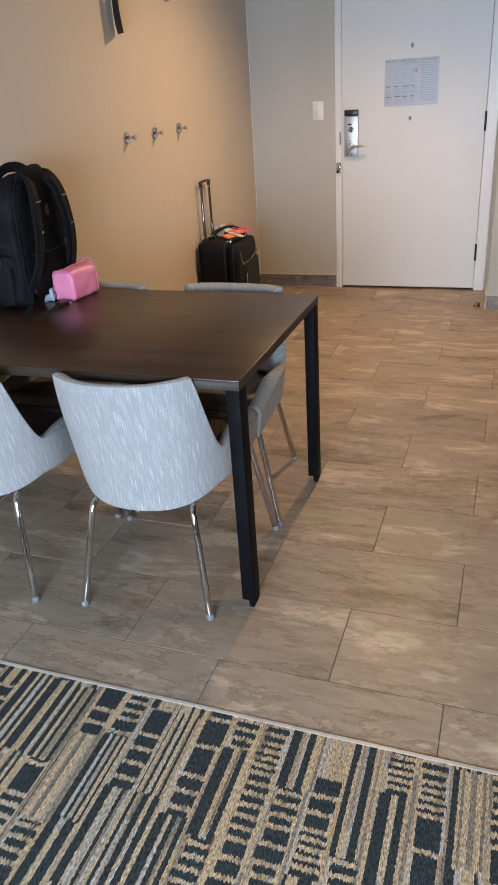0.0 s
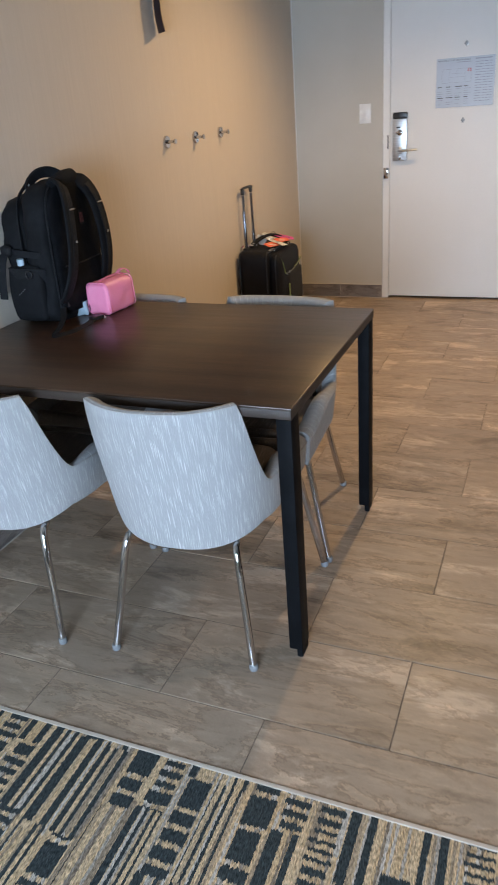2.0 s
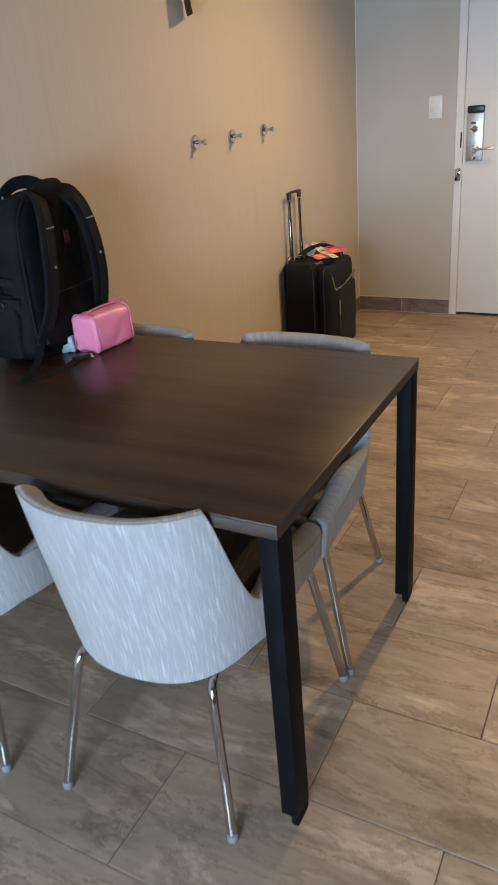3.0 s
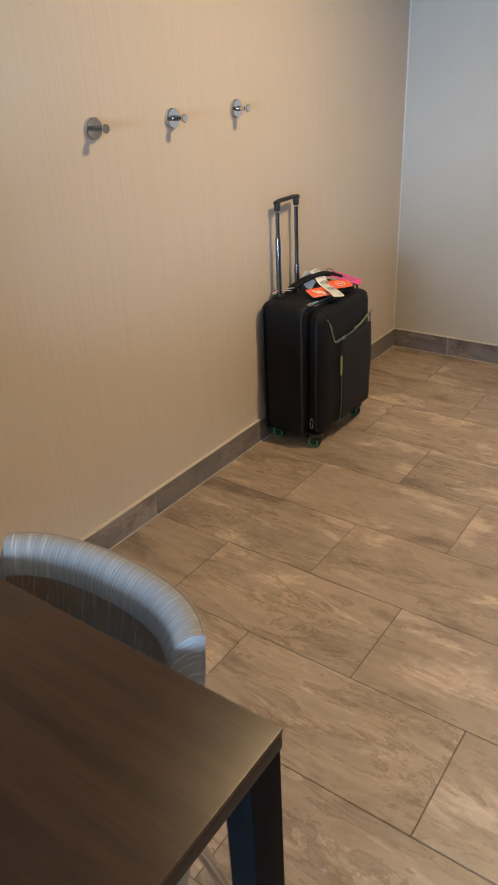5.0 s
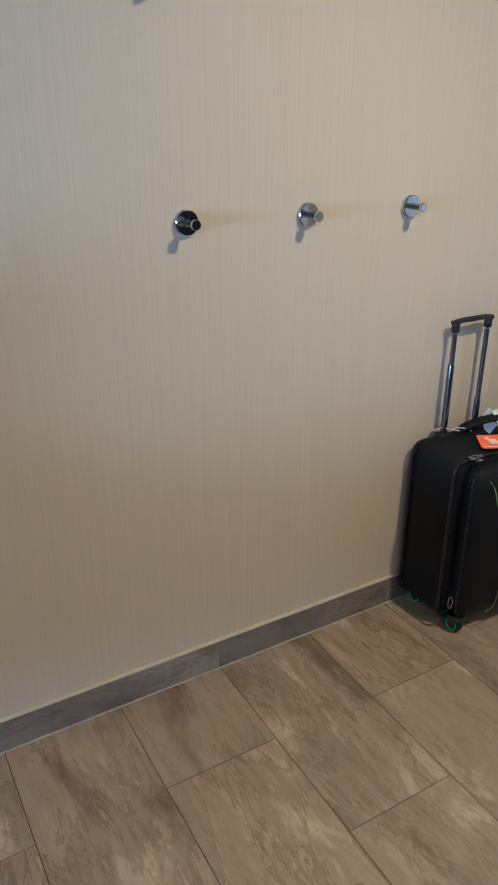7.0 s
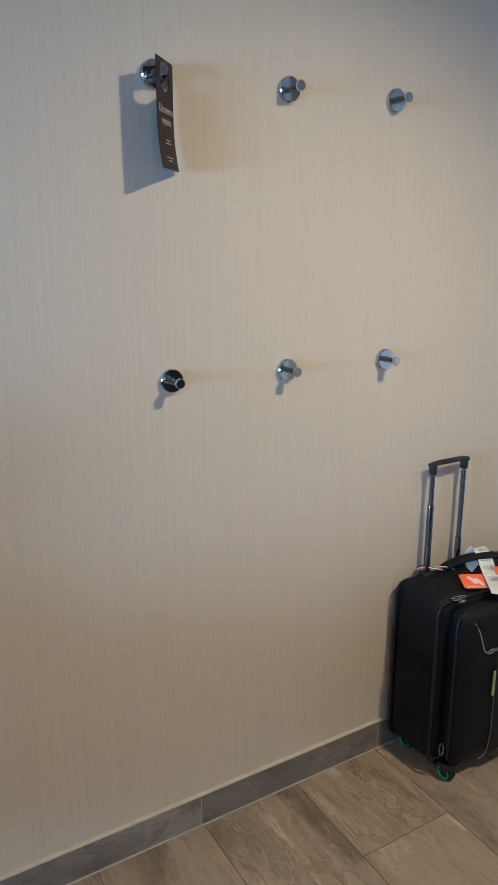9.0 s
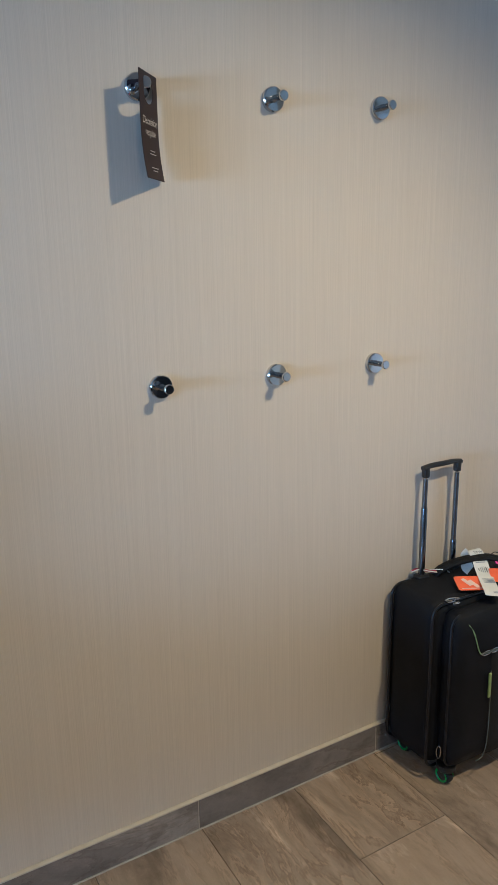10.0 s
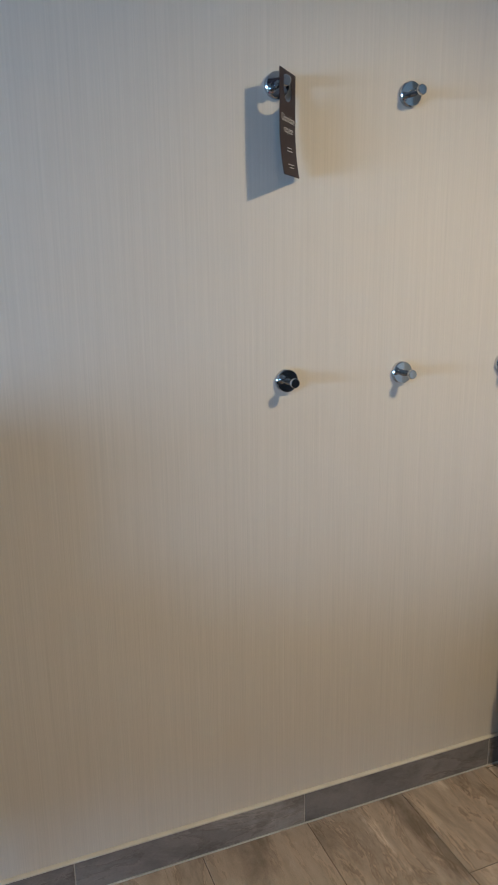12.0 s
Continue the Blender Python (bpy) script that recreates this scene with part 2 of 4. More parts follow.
    col = blend(1.0, col, tint, "MULTIPLY")
    L.new(col, bsdf.inputs["Base Color"])
    r = n.new("ShaderNodeMapRange")
    r.inputs["To Min"].default_value, r.inputs["To Max"].default_value = 0.30, 0.55
    L.new(field((20, 40, 20), 4), r.inputs["Value"])
    L.new(r.outputs[0], bsdf.inputs["Roughness"])
    b = n.new("ShaderNodeBump")
    b.inputs["Strength"].default_value, b.inputs["Distance"].default_value = 0.25, 0.001
    L.new(field(s2, 6, 0.3), b.inputs["Height"])
    L.new(b.outputs[0], bsdf.inputs["Normal"])
    return m


M_TILE = tile_material("travertine_floor_tile", (0.330, 0.259, 0.194), (0.485, 0.390, 0.302), (0.185, 0.142, 0.103), "x")
M_SKIRT = tile_material("grey_skirting_tile", (0.20, 0.18, 0.17), (0.29, 0.265, 0.25), (0.11, 0.10, 0.095), "x")


def carpet_material():
    """Loop-pile carpet: columns along y of slate blocks in ladders, or of long slate, sand and pale bars."""
    m = bpy.data.materials.new("patterned_carpet")
    m.use_nodes = True
    nt = m.node_tree
    n, L = nt.nodes, nt.links
    bsdf = n["Principled BSDF"]
    bsdf.inputs["Roughness"].default_value = 0.95
    bsdf.inputs["Specular IOR Level"].default_value = 0.15

    def math_node(op, a, b=None, c=None):
        x = n.new("ShaderNodeMath")
        x.operation = op
        for k, v in enumerate((a, b, c)):
            if v is None:
                continue
            if isinstance(v, (int, float)):
                x.inputs[k].default_value = v
            else:
                L.new(v, x.inputs[k])
        return x.outputs[0]

    def rand(a, b=0.0, c=0.0):
        v = n.new("ShaderNodeCombineXYZ")
        for k, q in enumerate((a, b, c)):
            if isinstance(q, (int, float)):
                v.inputs[k].default_value = q
            else:
                L.new(q, v.inputs[k])
        w = n.new("ShaderNodeTexWhiteNoise")
        L.new(v.outputs[0], w.inputs["Vector"])
        return w.outputs["Value"]

    def tex(size, det=3.0):
        mp = n.new("ShaderNodeMapping")
        mp.inputs["Scale"].default_value = size
        L.new(co.outputs["Object"], mp.inputs["Vector"])
        t = n.new("ShaderNodeTexNoise")
        t.inputs["Scale"].default_value, t.inputs["Detail"].default_value = 1.0, det
        L.new(mp.outputs[0], t.inputs["Vector"])
        return t.outputs["Fac"]

    co = n.new("ShaderNodeTexCoord")
    sep = n.new("ShaderNodeSeparateXYZ")
    L.new(co.outputs["Object"], sep.inputs[0])
    wob = math_node("SUBTRACT", tex((120, 120, 1), 2), 0.5)
    wob2 = math_node("SUBTRACT", tex((220, 30, 1), 2), 0.5)
    X = math_node("ADD", math_node("MULTIPLY_ADD", wob, 0.007, sep.outputs["X"]), 10.0)
    Y = math_node("ADD", math_node("MULTIPLY_ADD", wob2, 0.022, sep.outputs["Y"]), 10.0)
    COL, SEG = 0.075, 0.235
    cx = math_node("DIVIDE", X, COL)
    c = math_node("FLOOR", cx)
    u = math_node("FRACT", cx)
    y2 = math_node("MULTIPLY_ADD", rand(c, 3.0), 3.0, Y)
    sy = math_node("DIVIDE", y2, SEG)
    s = math_node("FLOOR", sy)
    kind = math_node("GREATER_THAN", rand(c, s, 1.0), 0.50)
    # ladders: cells of one tall, two middling or three thin blocks, a narrow gap between them
    CELL = 0.084
    ry = math_node("DIVIDE", y2, CELL)
    r = math_node("FLOOR", ry)
    many = math_node("FLOOR", math_node("MULTIPLY_ADD", rand(c, r, 6.0), 3.2, 1.0))
    step = math_node("MULTIPLY", math_node("FRACT", ry), many)
    along = math_node("MULTIPLY", math_node("FRACT", step), math_node("DIVIDE", CELL, many))
    rung = math_node("GREATER_THAN", along, 0.0120)
    nth = math_node("ADD", math_node("FLOOR", step), math_node("MULTIPLY", r, 5.0))
    inside = math_node("LESS_THAN", math_node("ABSOLUTE", math_node("SUBTRACT", u, math_node("MULTIPLY_ADD", rand(c, nth, 4.0), 0.06, 0.45))), math_node("MULTIPLY_ADD", rand(c, nth, 5.0), 0.09, 0.315))
    ladder = math_node("MULTIPLY", rung, inside)
    # long bars of several widths, some missing
    strips = math_node("FLOOR", math_node("MULTIPLY_ADD", rand(c, s, 8.0), 2.99, 2.0))
    warped = math_node("MULTIPLY", math_node("POWER", u, math_node("MULTIPLY_ADD", rand(c, s, 7.0), 0.8, 0.65)), strips)
    k = math_node("FLOOR", warped)
    width = math_node("MULTIPLY_ADD", rand(c, s, math_node("ADD", k, 40.0)), 0.40, 0.22)
    bar = math_node("MULTIPLY", math_node("LESS_THAN", math_node("FRACT", warped), width), math_node("GREATER_THAN", rand(c, s, math_node("ADD", k, 20.0)), 0.10))
    dark = math_node("ADD", math_node("MULTIPLY", kind, bar), math_node("MULTIPLY", math_node("SUBTRACT", 1.0, kind), ladder))
    # the ground: sand and pale yarns in narrow lines
    yarn = rand(math_node("FLOOR", math_node("DIVIDE", X, 0.0064)), math_node("FLOOR", math_node("DIVIDE", y2, 0.26)), 9.0)
    ramp = n.new("ShaderNodeValToRGB")
    e = ramp.color_ramp.elements
    e[0].position, e[0].color = 0.0, (0.53, 0.385, 0.220, 1)
    e[1].position, e[1].color = 0.9, (0.52, 0.48, 0.42, 1)
    mid = e.new(0.5)
    mid.color = (0.62, 0.475, 0.300, 1)
    far = e.new(0.8)
    far.color = (0.20, 0.165, 0.13, 1)
    L.new(yarn, ramp.inputs[0])
    mix = n.new("ShaderNodeMix")
    mix.data_type = "RGBA"
    L.new(dark, mix.inputs["Factor"])
    L.new(ramp.outputs[0], mix.inputs["A"])
    slate = n.new("ShaderNodeValToRGB")
    slate.color_ramp.elements[0].color, slate.color_ramp.elements[1].color = (0.022, 0.030, 0.033, 1), (0.060, 0.076, 0.080, 1)
    L.new(tex((160, 60, 1), 3), slate.inputs[0])
    L.new(slate.outputs[0], mix.inputs["B"])
    pile = n.new("ShaderNodeMapRange")
    pile.inputs["From Min"].default_value, pile.inputs["From Max"].default_value = 0.3, 0.7
    pile.inputs["To Min"].default_value, pile.inputs["To Max"].default_value = 0.42, 1.50
    loops = tex((330, 95, 1), 2)
    L.new(loops, pile.inputs["Value"])
    mul = n.new("ShaderNodeVectorMath")
    mul.operation = "SCALE"
    L.new(mix.outputs["Result"], mul.inputs[0])
    L.new(pile.outputs[0], mul.inputs["Scale"])
    L.new(mul.outputs[0], bsdf.inputs["Base Color"])
    b = n.new("ShaderNodeBump")
    b.inputs["Strength"].default_value, b.inputs["Distance"].default_value = 0.9, 0.004
    L.new(loops, b.inputs["Height"])
    L.new(b.outputs[0], bsdf.inputs["Normal"])
    return m


M_CARPET = carpet_material()
glow = bpy.data.materials.new("lamp_lens")
glow.use_nodes = True
glow.node_tree.nodes["Principled BSDF"].inputs["Emission Color"].default_value = (1.0, 0.7, 0.4, 1)
glow.node_tree.nodes["Principled BSDF"].inputs["Emission Strength"].default_value = 6.0
M_GLASS = bpy.data.materials.new("window_glass")
M_GLASS.use_nodes = True
gb = M_GLASS.node_tree.nodes["Principled BSDF"]
gb.inputs["Transmission Weight"].default_value, gb.inputs["Roughness"].default_value, gb.inputs["IOR"].default_value = 1.0, 0.0, 1.45


# ---- mesh helpers ----
def finish(name, bm, mat, parent=None, smooth=True, angle=35):
    bmesh.ops.recalc_face_normals(bm, faces=bm.faces[:])
    me = bpy.data.meshes.new(name)
    if smooth:
        for f in bm.faces:
            f.smooth = True
        for ed in bm.edges:
            if len(ed.link_faces) == 2 and ed.calc_face_angle(0) > radians(angle):
                ed.smooth = False
    bm.to_mesh(me)
    bm.free()
    for x in (mat if isinstance(mat, (list, tuple)) else [mat]):
        me.materials.append(x)
    ob = new(name, me)
    if parent is not None:
        ob.parent = parent
    return ob


def part(name, bm, mat, parent, label="", smooth=True, angle=35):
    ob = finish(name, bm, mat, parent, smooth, angle)
    if label:
        tagged(ob, label)
    return ob


def thing(name, at, label, category, group="", rz=0.0, rx=0.0, ry=0.0):
    ob = new(name)
    ob.empty_display_size = 0.1
    ob.matrix_world = pose(*at, rx, ry, rz)
    return tagged(ob, label, category, group)


def box(x0, x1, y0, y1, z0, z1, bevel=0.0, seg=2, bm=None):
    own = bm is None
    bm = bm or bmesh.new()
    r = bmesh.ops.create_cube(bm, size=1.0)
    for q in r["verts"]:
        q.co = Vector((x0 + (q.co.x + 0.5) * (x1 - x0), y0 + (q.co.y + 0.5) * (y1 - y0), z0 + (q.co.z + 0.5) * (z1 - z0)))
    if bevel and own:
        bmesh.ops.bevel(bm, geom=bm.edges[:], offset=bevel, segments=seg, profile=0.5, affect="EDGES")
    return bm


def sweep(path, section, bm=None, closed=False, up=(0, 0, 1), caps=True):
    """A section (list of 2D offsets) drawn along a path of points."""
    bm = bm or bmesh.new()
    pts = [Vector(p) for p in path]
    rings, n = [], len(pts)
    last = None
    for i, p in enumerate(pts):
        a = pts[(i - 1) % n] if closed or i > 0 else p
        b = pts[(i + 1) % n] if closed or i < n - 1 else p
        d = (b - a).normalized()
        ref = Vector(up) if last is None else last
        side = d.cross(ref)
        if side.length < 1e-4:
            side = d.cross(Vector((1, 0, 0.01)))
        side.normalize()
        top = side.cross(d).normalized()
        last = top
        rings.append([bm.verts.new(p + side * u + top * w) for u, w in section])
    m = len(section)
    for i in range(n if closed else n - 1):
        for j in range(m):
            bm.faces.new((rings[i][j], rings[i][(j + 1) % m], rings[(i + 1) % n][(j + 1) % m], rings[(i + 1) % n][j]))
    if caps and not closed:
        bm.faces.new(rings[0][::-1])
        bm.faces.new(rings[-1])
    return bm


def circle(r, n=12):
    return [(r * math.cos(2 * math.pi * k / n), r * math.sin(2 * math.pi * k / n)) for k in range(n)]


def strip(w, t):
    return [(-w / 2, -t / 2), (w / 2, -t / 2), (w / 2, t / 2), (-w / 2, t / 2)]


def curve(points, n=8):
    """A smooth path through a few points."""
    P = [Vector(p) for p in points]
    P = [2 * P[0] - P[1]] + P + [2 * P[-1] - P[-2]]
    out = []
    for i in range(1, len(P) - 2):
        for k in range(n):
            t = k / n
            a, b, c, d = P[i - 1], P[i], P[i + 1], P[i + 2]
            out.append(0.5 * (2 * b + (c - a) * t + (2 * a - 5 * b + 4 * c - d) * t * t + (3 * b - a - 3 * c + d) * t ** 3))
    out.append(P[-2])
    return out


def lathe(profile, n=24, axis="z", bm=None, m=None):
    """A profile of (radius, height) turned about an axis through the origin, then moved by m."""
    bm = bm or bmesh.new()
    m = m or Matrix()
    turn = {"z": Matrix(), "x": Matrix.Rotation(radians(90), 4, "Y"), "y": Matrix.Rotation(radians(-90), 4, "X")}[axis]
    rings = []
    for r, h in profile:
        rings.append([bm.verts.new(m @ turn @ Vector((r * math.cos(2 * math.pi * k / n), r * math.sin(2 * math.pi * k / n), h))) for k in range(n)])
    for a, b in zip(rings, rings[1:]):
        for k in range(n):
            bm.faces.new((a[k], a[(k + 1) % n], b[(k + 1) % n], b[k]))
    if profile[0][0] > 0.0005:
        bm.faces.new(rings[0][::-1])
    if profile[-1][0] > 0.0005:
        bm.faces.new(rings[-1])
    return bm


def lettering(text, size, mat, parent, m, name="lettering", spread=1.0):
    """Flat letters of the built-in font, as a mesh."""
    cu = bpy.data.curves.new(name, "FONT")
    cu.body, cu.size, cu.align_x, cu.align_y = text, size, "CENTER", "CENTER"
    cu.space_character = spread
    tmp = bpy.data.objects.new(name, cu)
    scene.collection.objects.link(tmp)
    me = bpy.data.meshes.new_from_object(tmp.evaluated_get(bpy.context.evaluated_depsgraph_get()))
    bpy.data.objects.remove(tmp)
    me.materials.clear()
    me.materials.append(mat)
    ob = new(name, me)
    ob.parent = parent
    ob.matrix_local = m
    return ob


# ---- the room's shell ----
def structure(ob, label=""):
    return tagged(ob, label, kind="structure")


structure(finish("wall_west", box(WALL_X - 0.12, WALL_X, SOUTH_Y - 0.12, DOOR_Y + 0.12, 0, CEIL), M_PAPER_WALL), "beige wall with fine vertical striations in its paper")
OPEN_X0, OPEN_X1, OPEN_Z = -1.600, -0.535, 2.16
bm = box(WALL_X, OPEN_X0, DOOR_Y, DOOR_Y + 0.14, 0, CEIL)
box(OPEN_X1, EAST_X, DOOR_Y, DOOR_Y + 0.14, 0, CEIL, bm=bm)
box(OPEN_X0, OPEN_X1, DOOR_Y, DOOR_Y + 0.14, OPEN_Z, CEIL, bm=bm)
structure(finish("wall_north", bm, M_WALL), "smooth grey-beige painted wall around the entrance door")
# added out of view: gives the chrome hooks something dark to reflect
structure(finish("wall_closet", box(0.302, EAST_X, 8.355, DOOR_Y - 0.002, 0, CEIL, 0.004), M_DARK_REFLECT), "unseen dark wall added for the dark reflections in the chrome hooks")
structure(finish("wall_stub", box(-0.497, 0.30, 8.36, DOOR_Y - 0.002, 0, CEIL, 0.004), M_WALL), "beige painted wall return beside the door")
# out of view; its dark tone holds down the bounce from this side
structure(finish("wall_east", box(EAST_X, EAST_X + 0.12, SOUTH_Y - 0.12, DOOR_Y + 0.14, 0, CEIL), M_LOW_BOUNCE), "plain unseen wall, its taupe kept dark to limit bounced light")
bm = box(WALL_X, WIN_X0, SOUTH_Y - 0.12, SOUTH_Y, 0, CEIL)
box(WIN_X1, EAST_X, SOUTH_Y - 0.12, SOUTH_Y, 0, CEIL, bm=bm)
box(WIN_X0, WIN_X1, SOUTH_Y - 0.12, SOUTH_Y, 0, WIN_Z0, bm=bm)
box(WIN_X0, WIN_X1, SOUTH_Y - 0.12, SOUTH_Y, WIN_Z1, CEIL, bm=bm)
structure(finish("wall_south", bm, M_WALL), "plain painted wall with the window")
structure(finish("ceiling", box(WALL_X - 0.12, EAST_X + 0.12, SOUTH_Y - 0.12, DOOR_Y + 0.14, CEIL, CEIL + 0.1), M_CEILING), "plain white ceiling")

structure(finish("trim_corner", box(WALL_X, WALL_X + 0.005, DOOR_Y - 0.005, DOOR_Y, SKIRT + 0.004, CEIL, 0.0015, 1), M_FRAME), "thin pale sealant line in the wall corner")

win = structure(new("window_1"), "wide window with white frame")
win.matrix_world = pose(0, SOUTH_Y - 0.07, 0)
bm = box(WIN_X0, WIN_X1, -0.03, 0.03, WIN_Z0, WIN_Z0 + 0.06)
box(WIN_X0, WIN_X1, -0.03, 0.03, WIN_Z1 - 0.06, WIN_Z1, bm=bm)
box(WIN_X0, WIN_X0 + 0.06, -0.03, 0.03, WIN_Z0 + 0.06, WIN_Z1 - 0.06, bm=bm)
box(WIN_X1 - 0.06, WIN_X1, -0.03, 0.03, WIN_Z0 + 0.06, WIN_Z1 - 0.06, bm=bm)
part("window_frame", bm, M_FRAME, win)
pane = part("pane", box(WIN_X0 + 0.06, WIN_X1 - 0.06, -0.004, 0.004, WIN_Z0 + 0.06, WIN_Z1 - 0.06), M_GLASS, win, "clear glass pane")
pane.visible_shadow = False

for at, aim, watts in LAMPS:
    lamp = thing("ceiling_downlight", at, "round white recessed ceiling downlight with warm lens", "ceiling light", "downlights in the ceiling")
    part("trim_ring", lathe([(0.075, 0.0), (0.08, -0.006), (0.06, -0.012), (0.055, -0.004), (0.055, 0.0)], 32), M_SWITCH, lamp)
    part("lens", lathe([(0.054, -0.001), (0.03, -0.004), (0.0001, -0.005)], 24), glow, lamp, "glowing warm lens")

# ---- the entrance door ----
door = structure(new("door_1"), "white entrance door, closed, with electronic lock")
door.matrix_world = pose(0, 0, 0)
FY = DOOR_Y - 0.012
DX0, DX1 = -1.556, -0.607
bm = box(OPEN_X0 - 0.004, DX0 - 0.002, FY, DOOR_Y + 0.10, 0, OPEN_Z)
box(DX1 + 0.002, OPEN_X1 + 0.004, FY, DOOR_Y + 0.10, 0, OPEN_Z, bm=bm)
box(DX0 - 0.002, DX1 + 0.002, FY, DOOR_Y + 0.10, OPEN_Z - 0.055, OPEN_Z, bm=bm)
bmesh.ops.bevel(bm, geom=bm.edges[:], offset=0.003, segments=1, affect="EDGES")
part("door_frame", bm, M_FRAME, door)
part("door_stop", box(DX0 - 0.002, DX1 + 0.002, DOOR_Y + 0.05, DOOR_Y + 0.09, 0.0, OPEN_Z - 0.055), M_DARK, door)
part("door_leaf", box(DX0 - 0.0006, DX1 + 0.0002, FY + 0.006, FY + 0.05, 0.016, OPEN_Z - 0.058, 0.002, 1), M_DOOR, door, "plain white painted leaf")
LF = FY + 0.006


def hinge(z0, z1):
    h = part("hinge", lathe([(0.007, z0), (0.007, z1)], 12, m=Matrix.Translation((DX1 + 0.001, FY - 0.004, 0))), M_PLASTIC, door, "dark metal butt hinge")
    for k in range(1, 5):
        z = z0 + (z1 - z0) * k / 5
        part("knuckle", lathe([(0.0076, z - 0.002), (0.0076, z + 0.002)], 12, m=Matrix.Translation((DX1 + 0.001, FY - 0.004, 0))), M_BLACK_METAL, h)


hinge(1.060, 1.178)
hinge(0.215, 0.330)
hinge(1.90, 2.015)

lock = part("lock_plate", box(-1.537, -1.441, LF - 0.022, LF, 0.930, 1.190, 0.006), M_STEEL, door, "brushed steel lock escutcheon")
part("reader_cap", box(-1.537, -1.441, LF - 0.026, LF, 1.190, 1.228, 0.006), M_PLASTIC, lock, "black plastic card reader cap")
part("thumb_turn", lathe([(0.019, 0), (0.017, 0.008), (0.012, 0.011), (0.0001, 0.012)], 20, "y", m=pose(-1.489, LF - 0.022, 1.105) @ pose(0, 0, 0, 0, 0, 180)), M_CHROME, lock, "chrome thumb turn")
part("turn_grip", box(-1.512, -1.466, LF - 0.045, LF - 0.030, 1.100, 1.112, 0.004), M_CHROME, lock)
part("indicator", box(-1.512, -1.486, LF - 0.0235, LF - 0.020, 1.132, 1.142, 0.001, 1), M_PLASTIC, lock)
part("lever_rose", lathe([(0.024, 0), (0.023, 0.012), (0.014, 0.016), (0.013, 0.04)], 20, "y", m=pose(-1.489, LF - 0.022, 0.997) @ pose(0, 0, 0, 0, 0, 180)), M_STEEL, lock)
part("lever", sweep(curve([(-1.495, LF - 0.058, 0.997), (-1.45, LF - 0.062, 0.997), (-1.40, LF - 0.06, 0.998), (-1.370, LF - 0.055, 0.999)]), [(x * 1.0, y * 0.6) for x, y in circle(0.011, 10)]), M_STEEL, lock, "steel lever handle")
part("key_cylinder", lathe([(0.011, 0), (0.010, 0.006), (0.0001, 0.007)], 16, "y", m=pose(-1.489, LF - 0.022, 0.948) @ pose(0, 0, 0, 0, 0, 180)), M_CHROME, lock)
part("strike_slot", box(-1.573, -1.566, FY - 0.003, FY + 0.001, 1.005, 1.092, 0.001, 1), M_DARK, door, "dark strike slot")
latch = part("night_latch", box(-1.596, -1.562, FY - 0.016, FY, 0.822, 0.892, 0.004), M_CHROME, door, "chrome swing-bar latch")
part("latch_knob", lathe([(0.009, 0), (0.009, 0.014), (0.0001, 0.016)], 14, "y", m=pose(-1.572, FY - 0.016, 0.872) @ pose(0, 0, 0, 0, 0, 180)), M_CHROME, latch)
for z in (1.588, 1.157):
    bm = lathe([(0.016, 0.0), (0.014, 0.004), (0.006, 0.005), (0.0001, 0.004)], 4, "y", m=pose(-1.094, LF, z) @ pose(0, 0, 0, 0, 0, 180) @ Matrix.Diagonal((0.8, 1, 1.15, 1)))
    part("door_viewer", bm, M_GLIDE, door, "small diamond steel viewer")

# evacuation notice on the door
NX0, NX1, NZ0, NZ1 = -1.268, -0.918, 1.236, 1.514
notice = thing("evacuation_notice", ((NX0 + NX1) / 2, LF - 0.001, (NZ0 + NZ1) / 2), "pale grey laminated evacuation notice fixed to the white door", "notice")
NW, NH = (NX1 - NX0) / 2, (NZ1 - NZ0) / 2
part("sheet", box(-NW, NW, -0.004, 0.0, -NH, NH, 0.001, 1), M_NOTICE, notice)
lettering("PLAN D'ÉVACUATION D'URGENCE", 0.0125, M_INK, notice, pose(-NW * 0.40, -0.0048, NH * 0.90, 90, 0, 0), spread=0.98)
rng = random.Random(4)


def print_bar(x0, x1, z0, z1, mat=None, y=-0.0045):
    part("text_line", box(x0, x1, y, y + 0.0006, z0, z1), mat or M_FAINT, notice)


print_bar(-NW * 0.3, NW * 0.2, NH * 0.80, NH * 0.83)
print_bar(NW * 0.33, NW * 0.9, NH * 0.88, NH * 0.93)
for k in range(16):
    z = NH * (0.78 - 0.105 * k)
    x = NW * 0.34
    while x < NW * 0.9:
        w = NW * rng.uniform(0.08, 0.26)
        print_bar(x, min(x + w, NW * 0.94), z - 0.0022, z + 0.0018)
        x += w + NW * 0.03
for k in range(4):
    for j in range(9):
        z = NH * (-0.16 - 0.088 * j)
        if j in (0, 5) or rng.random() < 0.8:
            print_bar(NW * (-0.95 + 0.31 * k), NW * (-0.95 + 0.31 * k + rng.uniform(0.12, 0.25)), z - 0.0020, z + (0.003 if j in (0, 5) else 0.0008), M_INK if j in (0, 5) else M_FAINT)
for a, b, c, d in [(-0.8, 0.2, 0.55, 0.56), (-0.8, 0.2, 0.0, 0.01), (-0.55, 0.0, 0.36, 0.37), (-0.55, 0.0, 0.22, 0.23)]:
    print_bar(NW * a, NW * b, NH * c, NH * d)
for a, c, d in [(-0.8, 0.0, 0.56), (-0.55, 0.0, 0.55), (-0.3, 0.23, 0.55), (0.0, 0.0, 0.55), (0.2, 0.0, 0.56)]:
    print_bar(NW * a, NW * a + 0.0014, NH * c, NH * d)
